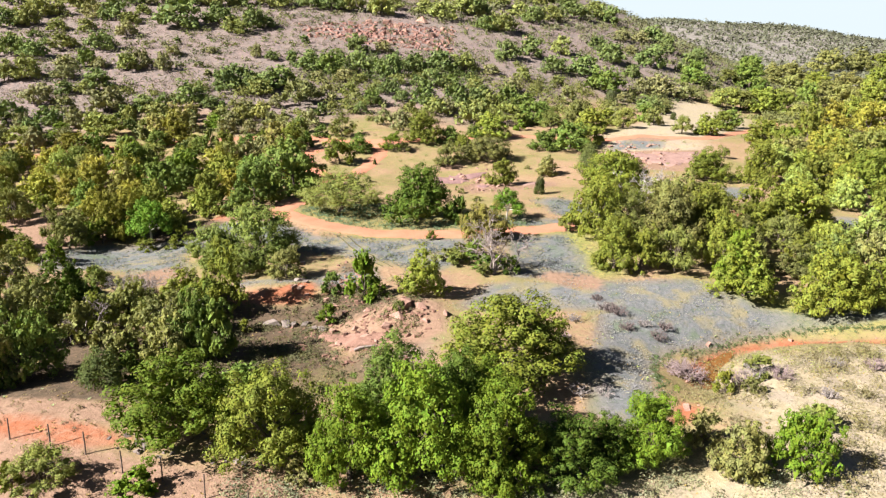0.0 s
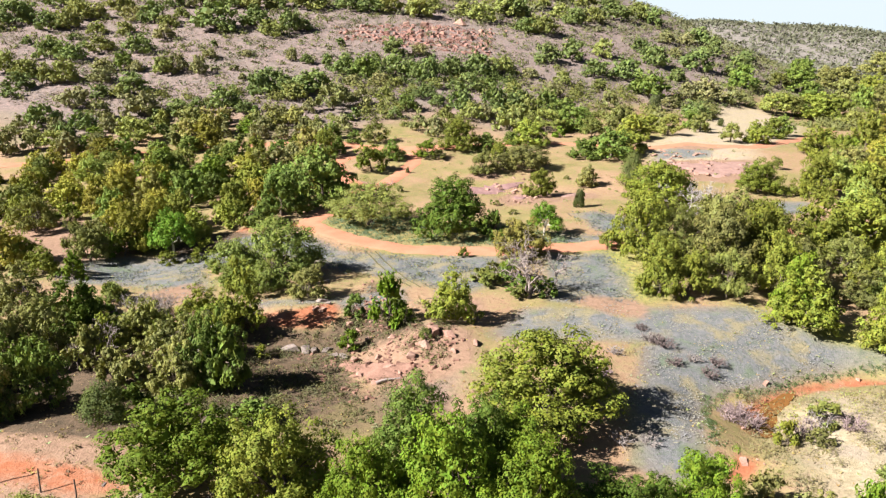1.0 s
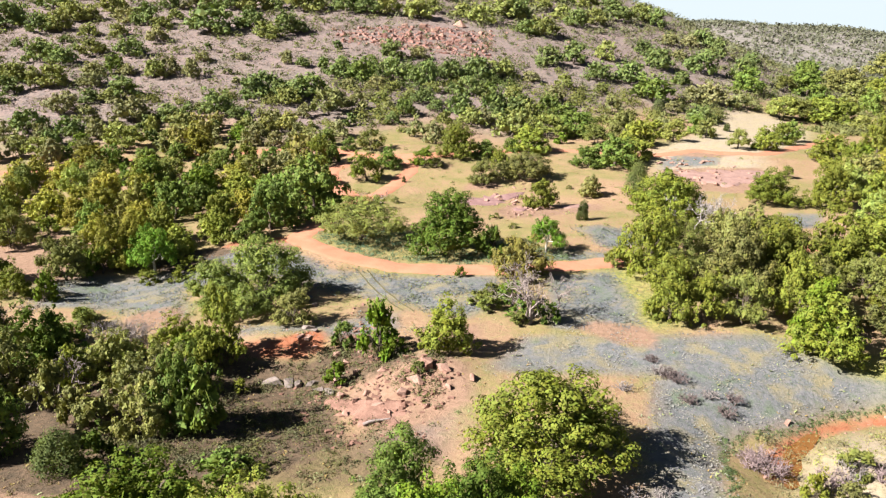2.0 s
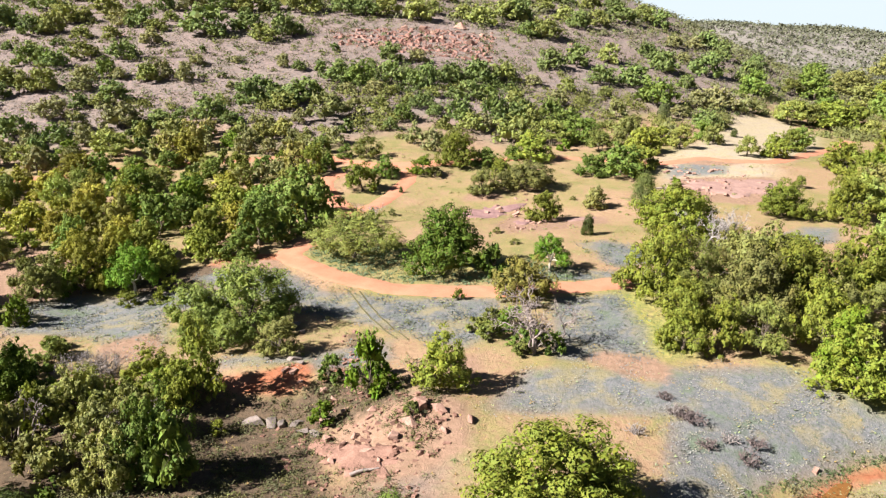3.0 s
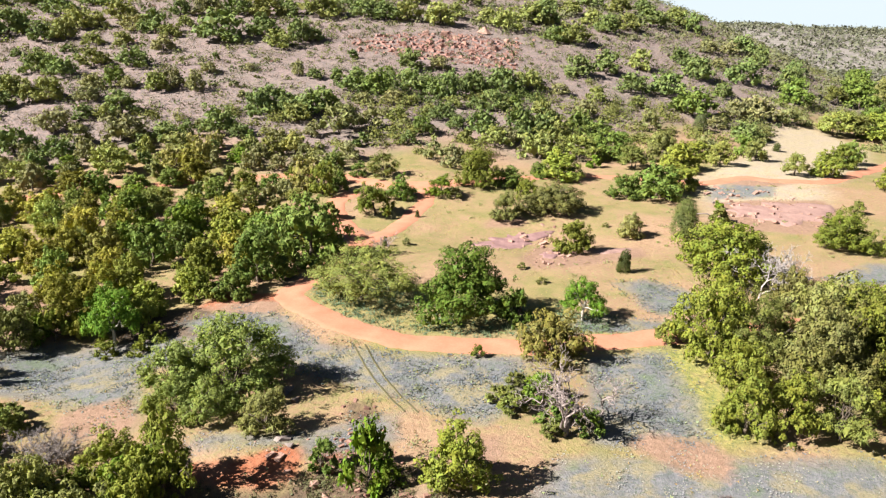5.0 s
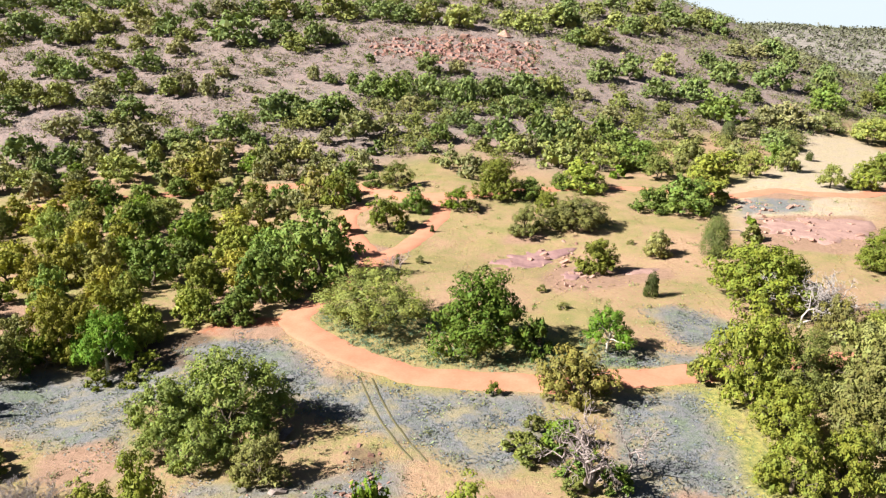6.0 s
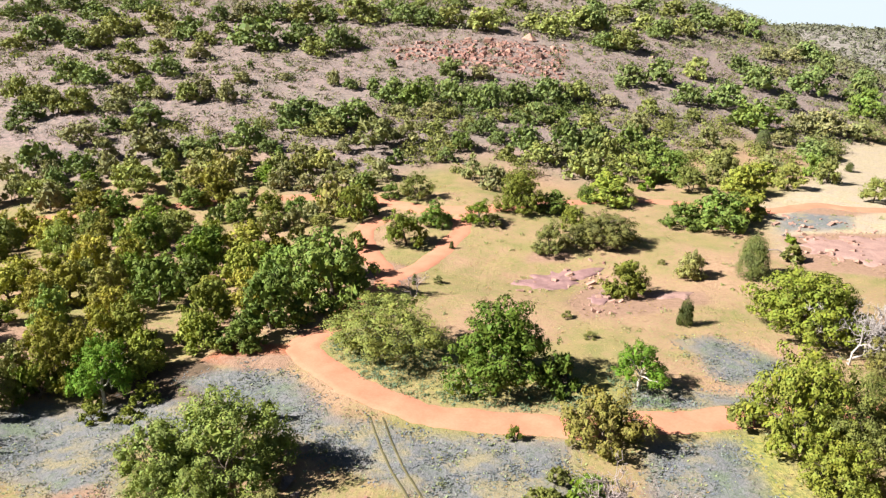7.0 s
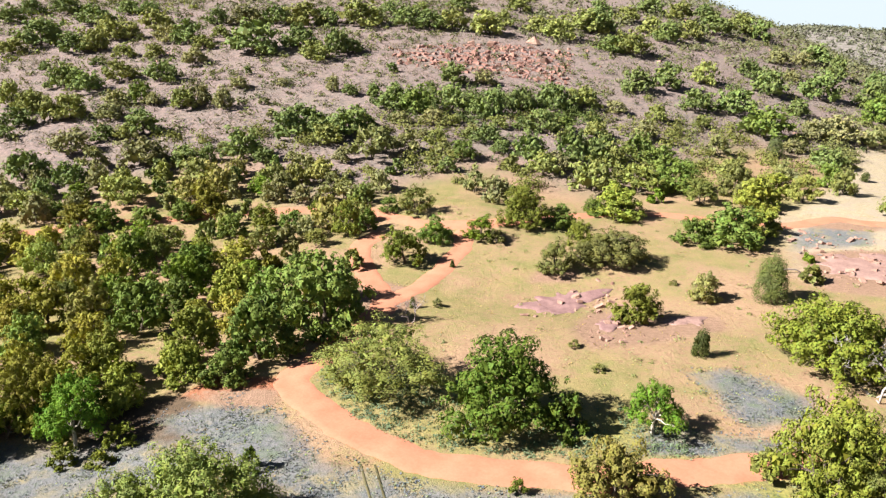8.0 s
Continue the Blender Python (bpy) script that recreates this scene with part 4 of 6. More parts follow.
MEADOW_TREES = [
    (-18.4, 82.1, 5.0, 3.6, "g"), (-23.6, 73.8, 6.0, 7.0, "y"), (-25.3, 73.1, 5.3, 4.3, "y"), (-26.8, 73.4, 4.0, 3.3, "l"),
    (-29.5, 73.7, 2.3, 2.1, "y"), (-31.6, 72.3, 1.4, 2.0, "c"), (-12.3, 77.3, 2.7, 2.9, "o"), (-8.4, 75.2, 4.2, 6.2, "l"), (-6.6, 75.0, 2.2, 2.6, "l"),
    (-11.9, 71.9, 2.7, 2.4, "l"), (-1.9, 75.6, 6.0, 5.0, "y"), (-20.3, 70.3, 1.7, 1.3, "y"), (-36.2, 73.1, 2.7, 1.5, "y"),
    (2.2, 86.6, 3.3, 2.3, "m"), (8.6, 84.0, 2.7, 2.5, "o"), (4.8, 88.8, 3.4, 3.2, "o"), (1.8, 88.6, 2.7, 2.0, "m"),
    (5.4, 83.2, 2.5, 1.8, "m"), (-34.0, 74.2, 1.8, 1.2, "y"), (-39.8, 81.2, 3.1, 1.7, "m"), (-4.1, 70.9, 1.7, 1.6, "m"),
    (-7.9, 78.4, 2.2, 2.3, "o"), (-23.5, 97.2, 2.1, 2.4, "k"),
]
ROAD_TREES = [
    (-15.8, 111.8, 14.2, 7.0, "m"), (-3.2, 107.2, 11.2, 8.4, "k"), (2.6, 106.0, 4.2, 4.6, "k"), (10.0, 107.6, 5.3, 4.4, "w"),
    (29.9, 122.8, 12.8, 8.8, "y"), (-1.3, 97.0, 1.6, 1.7, "y"),
]
ROAD_TREES_TWO = [
    (6.1, 97.2, 6.8, 5.8, "b"),
]
EAST_WOOD = [
    (21.4, 85.5, 5.6, 5.6, "y"), (24.8, 85.7, 6.1, 6.1, "y"), (29.0, 85.3, 6.3, 6.3, "m"), (22.1, 99.7, 8.8, 8.6, "y"),
    (26.0, 100.2, 9.6, 8.0, "m"), (32.0, 98.7, 10.1, 9.2, "g"), (36.4, 96.2, 9.8, 9.8, "y"), (34.6, 80.5, 6.1, 6.1, "l"),
    (35.5, 86.7, 6.7, 6.7, "y"), (30.6, 93.1, 8.8, 8.6, "g"), (45.1, 99.8, 7.9, 7.9, "y"), (18.5, 102.1, 3.8, 3.2, "m"),
    (61.3, 137.6, 9.2, 7.8, "y"), (51.5, 139.4, 9.8, 6.1, "y"), (78.0, 166.0, 7.5, 7.5, "y"), (62.6, 160.0, 3.2, 3.2, "m"),
]
EAST_WOOD_NEAR = [
    (34.9, 78.9, 8.3, 6.1, "y"), (43.9, 76.2, 9.3, 7.4, "y"), (50.1, 77.5, 7.8, 6.6, "y"), (78.0, 130.9, 12.3, 8.6, "y"),
    (51.0, 101.3, 12.0, 8.9, "y"),
]
CREEK_TREES = [
    (6.1, 57.6, 13.2, 7.8, "y"), (15.6, 47.2, 6.1, 5.8, "l"), (21.7, 44.8, 4.9, 5.1, "g"), (25.5, 44.5, 4.9, 5.8, "l"),
    (30.1, 50.7, 3.5, 2.3, "m"), (24.9, 57.0, 2.4, 2.4, "y"), (27.2, 56.6, 2.4, 1.6, "g"), (29.2, 60.1, 4.3, 2.6, "m"),
]
FRONT_TREES = [
    (-5.8, 43.4, 6.4, 7.2, "l"), (-0.9, 43.8, 8.6, 8.7, "l"), (4.4, 43.3, 7.5, 7.6, "l"), (1.5, 48.3, 7.0, 7.3, "k"),
    (-18.1, 47.0, 10.1, 6.6, "l"), (-11.7, 45.3, 8.0, 7.1, "y"), (9.4, 44.4, 6.5, 4.7, "k"), (12.3, 46.0, 4.8, 3.6, "k"),
    (-3.6, 51.0, 6.9, 6.0, "o"), (20.2, 48.7, 3.2, 3.2, "g"), (3.9, 48.6, 5.4, 5.4, "l"),
]
WEST_WOOD = [
    (-42.1, 63.1, 6.8, 7.1, "s"), (-35.3, 56.8, 6.6, 6.9, "o"), (-37.2, 55.2, 4.9, 5.1, "s"), (-40.1, 66.8, 5.7, 5.5, "s"),
    (-48.4, 76.0, 7.1, 5.8, "s"), (-40.8, 72.1, 7.2, 5.7, "k"), (-45.3, 63.0, 8.3, 7.5, "o"), (-39.2, 53.7, 6.6, 6.5, "s"),
    (-34.8, 64.7, 3.9, 4.8, "s"), (-31.3, 62.7, 3.7, 3.8, "s"), (-32.3, 70.8, 5.3, 4.9, "s"), (-29.1, 61.3, 4.4, 3.3, "s"),
    (-28.0, 65.5, 5.1, 5.3, "s"), (-26.0, 68.2, 4.9, 5.0, "s"), (-25.0, 61.6, 5.6, 6.0, "s"), (-22.4, 62.8, 5.8, 7.6, "o"),
    (-28.3, 75.6, 5.8, 3.6, "y"), (-25.9, 75.7, 3.8, 2.8, "l"), (-27.8, 54.6, 4.2, 3.1, "c"), (-26.3, 56.5, 3.3, 2.7, "k"),
    (-20.6, 61.6, 4.6, 6.4, "o"), (-49.8, 89.0, 3.1, 3.8, "l"), (-40.3, 80.1, 3.3, 3.0, "f"), (-34.9, 68.3, 3.4, 4.0, "y"),
    (-33.8, 70.5, 3.8, 3.3, "y"), (-30.5, 69.9, 3.4, 2.8, "s"), (-39.8, 73.7, 4.1, 5.3, "k"),
]
FENCE_SHRUBS = [
    (-26.2, 42.2, 5.6, 3.1, "m"), (-19.8, 41.4, 3.7, 2.0, "l"), (-28.3, 41.9, 2.2, 2.1, "y"), (-9.2, 43.2, 2.7, 1.9, "g"),
    (-16.4, 55.6, 4.2, 2.4, "o"),
]
VALLEY_EAST = [
    (125.4, 304.7, 15.9, 11.0, "o"), (110.0, 252.3, 15.5, 9.0, "y"), (114.9, 249.8, 13.2, 9.0, "y"), (141.1, 287.0, 10.1, 8.8, "o"),
    (78.4, 175.4, 10.9, 6.6, "y"), (82.0, 171.1, 9.2, 6.1, "l"), (100.1, 198.9, 8.8, 9.3, "y"), (115.0, 215.7, 11.5, 8.7, "a"),
    (127.2, 227.5, 12.1, 9.1, "y"), (125.2, 212.8, 13.2, 10.3, "a"), (88.2, 160.8, 12.9, 7.6, "y"), (92.0, 156.0, 13.9, 9.2, "m"),
    (98.5, 160.9, 8.7, 7.8, "y"), (156.2, 287.7, 15.2, 9.2, "g"), (169.1, 290.7, 17.8, 11.6, "y"), (154.8, 298.6, 15.7, 9.6, "g"),
    (146.4, 311.5, 13.6, 8.8, "g"), (171.0, 342.5, 17.9, 9.8, "y"), (209.0, 383.3, 20.0, 11.0, "g"), (286.2, 490.6, 21.4, 13.9, "y"),
    (149.3, 335.9, 14.6, 9.5, "g"), (145.4, 353.2, 15.3, 10.0, "o"),
]
VALLEY_EAST_LOW = [
    (75.9, 137.0, 7.5, 4.5, "a"), (77.8, 130.5, 6.2, 3.8, "l"), (82.9, 133.5, 4.2, 4.4, "y"), (68.6, 135.4, 5.3, 4.0, "y"),
    (102.8, 254.1, 13.4, 7.4, "m"), (96.3, 252.5, 13.3, 8.0, "m"), (184.5, 396.6, 20.6, 11.3, "g"), (335.1, 655.5, 34.1, 18.7, "g"),
    (367.8, 660.0, 34.3, 18.9, "g"), (398.8, 679.2, 29.5, 16.5, "y"), (95.6, 285.5, 12.5, 8.7, "o"), (116.3, 303.0, 10.6, 6.9, "m"),
    (91.2, 174.6, 7.8, 5.6, "a"), (113.4, 265.5, 11.7, 8.5, "o"), (116.2, 240.1, 8.5, 5.8, "m"),
]
WOOD_CORNER = [
    (-47.9, 102.3, 7.0, 6.3, "a"), (-49.0, 100.4, 4.6, 4.6, "y"), (-43.6, 102.6, 6.4, 5.2, "w"), (-42.1, 108.7, 4.5, 3.8, "y"),
    (-42.8, 99.9, 2.3, 1.6, "y"), (-37.4, 100.4, 3.3, 2.3, "y"), (-53.5, 108.2, 6.1, 4.9, "a"), (-48.2, 109.6, 5.6, 4.5, "a"),
]
MEADOW_SHRUBS = [
    (-41.7, 82.8, 3.3, 2.0, "m"), (-40.3, 76.2, 4.4, 2.5, "o"), (-36.6, 73.7, 2.9, 1.9, "o"), (-32.3, 73.1, 2.4, 2.2, "c"),
    (-31.1, 74.1, 1.9, 1.5, "y"), (-33.5, 71.8, 3.2, 1.8, "g"), (-35.8, 70.1, 3.6, 2.4, "g"), (-29.1, 74.0, 2.9, 1.6, "y"),
]
MEADOW_MESQUITES = [
    (-23.4, 88.8, 12.8, 8.1, "f"), (-29.0, 88.0, 7.6, 6.0, "f"), (-24.0, 84.0, 6.0, 4.4, "f"), (-27.6, 84.8, 5.0, 3.8, "f"),
]
CORNER_SHRUBS = [
    (-37.5, 97.6, 2.9, 1.6, "y"),
]
SNAG_SHRUBS = [
    (4.3, 89.5, 2.9, 2.6, "l"), (5.5, 85.3, 3.4, 1.9, "o"), (1.1, 88.3, 3.8, 2.2, "m"), (7.2, 87.0, 2.4, 1.5, "l"),
    (2.5, 91.6, 2.4, 1.7, "m"),
]
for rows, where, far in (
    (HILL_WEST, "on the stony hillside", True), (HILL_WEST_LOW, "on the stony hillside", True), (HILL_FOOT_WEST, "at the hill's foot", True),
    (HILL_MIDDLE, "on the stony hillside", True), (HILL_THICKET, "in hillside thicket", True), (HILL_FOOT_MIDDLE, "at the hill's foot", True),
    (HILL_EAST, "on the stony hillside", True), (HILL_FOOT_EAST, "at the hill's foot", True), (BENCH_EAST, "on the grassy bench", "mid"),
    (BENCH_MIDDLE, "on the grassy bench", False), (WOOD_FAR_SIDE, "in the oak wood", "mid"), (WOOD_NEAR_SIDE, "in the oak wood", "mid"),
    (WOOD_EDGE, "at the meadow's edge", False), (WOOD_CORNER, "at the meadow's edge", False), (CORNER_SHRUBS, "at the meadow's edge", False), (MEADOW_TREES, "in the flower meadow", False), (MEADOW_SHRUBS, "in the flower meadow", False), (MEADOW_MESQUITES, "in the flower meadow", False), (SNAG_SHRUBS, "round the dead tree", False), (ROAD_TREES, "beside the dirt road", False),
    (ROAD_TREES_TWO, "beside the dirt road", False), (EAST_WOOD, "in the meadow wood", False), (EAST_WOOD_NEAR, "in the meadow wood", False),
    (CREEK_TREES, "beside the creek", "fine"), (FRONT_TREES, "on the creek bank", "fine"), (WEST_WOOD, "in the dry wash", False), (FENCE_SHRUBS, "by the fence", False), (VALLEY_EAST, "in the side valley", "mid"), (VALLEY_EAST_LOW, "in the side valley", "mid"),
):
    for x, y, width, height, kind in rows:
        if kind != "d":
            plant(x, y, width, height, kind, where, far)


CLEARINGS = [(-61.6, 139.7, 3.0), (-45.7, 118.1, 2.8), (-77.1, 133.0, 3.5), (-57.9, 109.5, 3.0), (-37.1, 108.0, 3.2), (-56.1, 171.3, 3.0), (-45.3, 163.6, 2.6)]  # bare openings in the wood: x, y, radius


def fill_wood(ring, count, wide, kinds, where, far, seed):
    """Closes a wood between the trees that stand there: more trees where there is room."""
    rng = np.random.default_rng(seed)
    xs, ys = [p[0] for p in ring], [p[1] for p in ring]
    for _ in range(count * 14):
        x, y, w = rng.uniform(min(xs), max(xs)), rng.uniform(min(ys), max(ys)), rng.uniform(*wide)
        if inside(np.array(x), np.array(y), ring, 0.5) < 0.9 or any((x - a) ** 2 + (y - b) ** 2 < (0.36 * (w + c)) ** 2 for a, b, c in planted):
            continue
        if any((x - a) ** 2 + (y - b) ** 2 < (c + 0.35 * w) ** 2 for a, b, c in CLEARINGS):
            continue
        if min(near_line(np.array(x), np.array(y), line) - half for half, line in road_lines) < w * 0.45:
            continue
        plant(x, y, w, w * rng.uniform(0.72, 0.95), kinds[int(rng.integers(len(kinds)))], where, far)
        count -= 1
        if count == 0:
            break


fill_wood([(-97, 157), (-68.5, 155), (-39.6, 145), (-25.5, 135), (-25.7, 118), (-33, 111), (-39, 106), (-52, 102), (-75, 112)], 36, (4.5, 8.0), "yaagmyfola", "in the oak wood", "mid", 3)
fill_wood([(-100, 150), (-72, 114), (-50, 101), (-53, 96), (-56, 90), (-100, 84)], 18, (5.0, 7.5), "oyyfmaay", "in the oak wood", "mid", 8)
fill_wood([(-105, 158), (-70, 161), (-38, 150), (-31, 160), (-34, 186), (-70, 188), (-115, 186)], 40, (4.0, 7.5), "yyamglgo", "at the hill's foot", True, 11)
fill_wood([(23, 99), (34.7, 115), (56, 118), (46, 84), (36, 82.5), (31.9, 85.6), (23, 85)], 34, (4.2, 7.5), "ygygmy", "in the meadow wood", False, 4)
fill_wood([(46, 84), (50, 118), (58, 116), (60, 104), (57, 84), (50, 80)], 12, (6.0, 8.5), "yfgmy", "in the meadow wood", "mid", 14)
fill_wood([(60, 120), (66, 150), (80, 164), (102, 160), (96, 130), (76, 114)], 18, (6.5, 9.5), "yagmfy", "in the side valley", "mid", 15)
WOOD_WEST_END = [
    (-66.0, 107.6, 7.2, 6.2, "m"), (-54.4, 98.8, 5.4, 5.6, "m"), (-60.2, 94.6, 4.8, 4.4, "y"), (-50.8, 91.0, 2.9, 3.0, "l"),
    (-54.6, 90.4, 4.8, 4.0, "y"),
]
for x, y, width, height, kind in WOOD_WEST_END:
    plant(x, y, width, height, kind, "at the wood's west end")


# ---- what grows too thick to count ----
def scattered(rng, count, xs, ys, density):
    """Plan points in a rectangle, thinned by density(x, y), 0 to 1."""
    x, y = rng.uniform(*xs, count), rng.uniform(*ys, count)
    keep = rng.uniform(size=count) < density(x, y)
    return x[keep], y[keep]


def clumpy(x, y, size, seed=0.0):
    """A soft uneven pattern over the land, 0 to 1."""
    a = np.sin(x / size + 1.3 * np.sin(y / size * 0.7 + seed)) * np.sin(y / size * 1.1 + 1.7 * np.sin(x / size * 0.6 + 2 * seed))
    b = np.sin(x / size * 2.3 + seed + 2 * np.sin(y / size * 1.9)) * np.sin(y / size * 2.7 - seed)
    return np.clip(0.5 + 0.35 * a + 0.25 * b, 0, 1)


def clear_of_roads(x, y, gap=0.4):
    free = np.ones(np.shape(x), bool)
    for half, line in road_lines:
        free &= near_line(x, y, line) > half + gap
    return free


def clear_of_trees(x, y, part=0.42):
    free = np.ones(np.shape(x), bool)
    for tx, ty, w in planted:
        free &= (x - tx) ** 2 + (y - ty) ** 2 > (w * part) ** 2
    return free


def thicket(name, label, category, rng, x, y, radius, leaf, each, mat, color, tall=0.8, slim=0.6, droop=0.0, ragged=0.2):
    """Many low bushes as one mesh of leaf sprays."""
    n = len(x)
    r = radius * rng.uniform(0.55, 1.5, n)
    way = unit(rng.normal(size=(n, each, 3)))
    way[..., 2] = np.abs(way[..., 2])
    lump = 1 + 0.35 * np.sin(3 * np.arctan2(way[..., 1], way[..., 0]) + rng.uniform(0, 6, (n, 1)))
    p = way * (r[:, None] * lump * (1 + rng.normal(0, ragged, (n, each))))[..., None] * (1, 1, tall)
    p += np.stack([x, y, ground_z(x, y) - 0.05], 1)[:, None]
    facing = unit(way + rng.normal(size=way.shape) * 0.4)
    v, f = cards(rng, p.reshape(-1, 3), facing.reshape(-1, 3), leaf * 1.3, leaf * slim, droop)
    ob = tagged(new(name, mesh_of(name, v, f, mat)), label, category, kind="stuff")
    ob.color = (*color, 1.0)
    return ob


def tufts(name, label, category, rng, x, y, height, width, blades, mat, color):
    """Upright grass or flower stems as one mesh."""
    n = len(x)
    tall = height * rng.uniform(0.5, 1.4, (n, 1))
    turn = rng.uniform(0, 6.3, (n, blades))
    lean = rng.uniform(1.2, 2.4, (n, blades)) * tall
    foot = np.stack([x, y, ground_z(x, y) - 0.02], 1)[:, None]
    tip = foot + np.stack([np.cos(turn) * lean, np.sin(turn) * lean, tall + 0 * lean], 2)
    side = np.stack([-np.sin(turn), np.cos(turn), 0 * turn], 2) * width * 0.5
    v = np.stack([foot + side, tip, foot - side], 2).reshape(-1, 3)
    ob = tagged(new(name, mesh_of(name, v, np.arange(3 * n * blades).reshape(-1, 3), mat)), label, category, kind="stuff")
    ob.color = (*color, 1.0)
    return ob


rng = np.random.default_rng(77)
OPEN_FLAT = [(36, 150), (40, 184), (53, 197), (80, 256), (95, 260), (100, 235), (84, 200), (60, 165), (50, 147)]
slope_at = lambda x, y: zones_at(x, y)[2]
x, y = scattered(rng, 15000, (-230, 240), (172, 400), lambda x, y: slope_at(x, y) * (0.2 + 0.8 * clumpy(x, y, 14.0)))
keep = clear_of_trees(x, y, 0.3) & clear_of_roads(x, y, 1.0)
thicket("dry_brush", "grey-brown leafless brush covering the stony hillside", "brush", rng, x[keep], y[keep], 1.1, 0.45, 13, BRUSH, (0.185, 0.155, 0.148), 0.75, 0.42)
x, y = scattered(rng, 7000, (-230, 230), (180, 420), lambda x, y: slope_at(x, y) * 0.9 * clumpy(x, y, 23.0, 2.0) ** 2)
keep = clear_of_trees(x, y, 0.3) & clear_of_roads(x, y, 1.0)
thicket("hill_scrub", "low olive green scrub dotted over the hillside", "scrub", rng, x[keep], y[keep], 1.05, 0.40, 26, BRUSH, (0.130, 0.126, 0.082))
x, y = scattered(rng, 5200, (-230, 200), (195, 400), lambda x, y: slope_at(x, y) * 0.8 * clumpy(x, y, 11.0, 5.0) ** 1.5)
keep = clear_of_trees(x, y, 0.5) & clear_of_roads(x, y, 2.0) & (inside(x, y, [(-57, 292), (-23, 312), (5, 309), (6, 268), (-24, 266), (-53, 270)], 1.0) < 0.5)
thicket("hillside_oaks", "small olive green oaks spread over the hillside", "woods", rng, x[keep], y[keep], 1.45, 0.55, 38, LEAF, (0.115, 0.128, 0.052), 0.95, 0.8)
x, y = scattered(rng, 5200, (-230, 200), (195, 400), lambda x, y: slope_at(x, y) * 0.8 * clumpy(x, y, 13.0, 8.0) ** 1.5)
keep = clear_of_trees(x, y, 0.4) & clear_of_roads(x, y, 2.0)
thicket("hillside_shrubs", "dark green shrubs spread over the hillside", "shrubs", rng, x[keep], y[keep], 1.15, 0.48, 28, LEAF, (0.080, 0.098, 0.045), 0.95, 0.8)
x, y = scattered(rng, 5200, (-230, 200), (195, 400), lambda x, y: slope_at(x, y) * 0.9 * clumpy(x, y, 9.0, 9.0))
keep = clear_of_trees(x, y, 0.4) & clear_of_roads(x, y, 2.0)
thicket("grey_shrubs", "grey leafless shrubs on the stony hillside", "shrubs", rng, x[keep], y[keep], 1.3, 0.45, 24, BRUSH, (0.138, 0.116, 0.116), 0.85, 0.4)
x, y = scattered(rng, 3000, (-330, 320), (318, 560), lambda x, y: 0.25 + 0.7 * clumpy(x, y, 30.0, 1.0) + 0.3 * (x > 40))
thicket("hilltop_woods", "scattered green oaks on the upper hill", "woods", rng, x, y, 2.4, 1.0, 24, LEAF, (0.115, 0.122, 0.075), 0.85, 0.75)
x, y = scattered(rng, 9000, (100, 230), (200, 420), lambda x, y: 0.08 * clumpy(x, y, 17.0, 4.0) ** 2 * slope_at(x, y + 8))
keep = clear_of_trees(x, y, 0.4) & clear_of_roads(x, y, 1.0) & (inside(x, y, OPEN_FLAT, 1.0) < 0.5)
thicket("valley_woods", "green oaks filling the side valley", "woods", rng, x[keep], y[keep], 2.3, 0.8, 36, LEAF, (0.125, 0.132, 0.068), 0.9, 0.75)
x, y = scattered(rng, 20000, (150, 1000), (540, 1060), lambda x, y: 0.25 + 0.75 * clumpy(x, y, 46.0, 3.0))
thicket("ridge_woods", "grey-green scrub woods on the far ridge", "woods", rng, x, y, 3.6, 2.6, 5, LEAF, (0.095, 0.10, 0.08), 0.8, 0.8)
x, y = scattered(rng, 2600, (-420, -120), (60, 420), lambda x, y: 0.6 * clumpy(x, y, 25.0, 5.0) * ((x < -150) | (y < 150) & (x < -85)))
thicket("west_woods", "mixed green oak woods west of the meadow", "woods", rng, x, y, 2.8, 0.9, 34, LEAF, (0.13, 0.155, 0.036), 0.9, 0.75)

for k, (name, ring, count, kinds) in enumerate([
    ("thicket_oaks", [(-50, 240), (10, 262), (12, 242), (-43, 223)], 130, (0.080, 0.108, 0.036)),
    ("foothill_oaks", [(-75, 185), (-20, 190), (40, 205), (70, 235), (60, 262), (0, 240), (-50, 222), (-90, 205)], 200, (0.135, 0.146, 0.048)),
    ("valley_oaks", [(70, 200), (110, 230), (150, 260), (130, 310), (80, 280), (60, 250)], 150, (0.135, 0.146, 0.062)),
    ("east_oaks", [(66, 130), (80, 180), (110, 215), (150, 250), (170, 180), (120, 120)], 120, (0.140, 0.148, 0.058)),
]):
    xs, ys = [p[0] for p in ring], [p[1] for p in ring]
    x, y = scattered(rng, count * 3, (min(xs), max(xs)), (min(ys), max(ys)), lambda x, y: inside(x, y, ring, 4.0) * 0.7)
    keep = clear_of_trees(x, y, 0.4) & clear_of_roads(x, y, 2.0) & (inside(x, y, OPEN_FLAT, 1.0) < 0.5)
    thicket(name, "young green oaks growing between the hillside trees", "woods", rng, x[keep], y[keep], 1.9, 0.42, 190, LEAF, kinds, 1.0, 0.75)

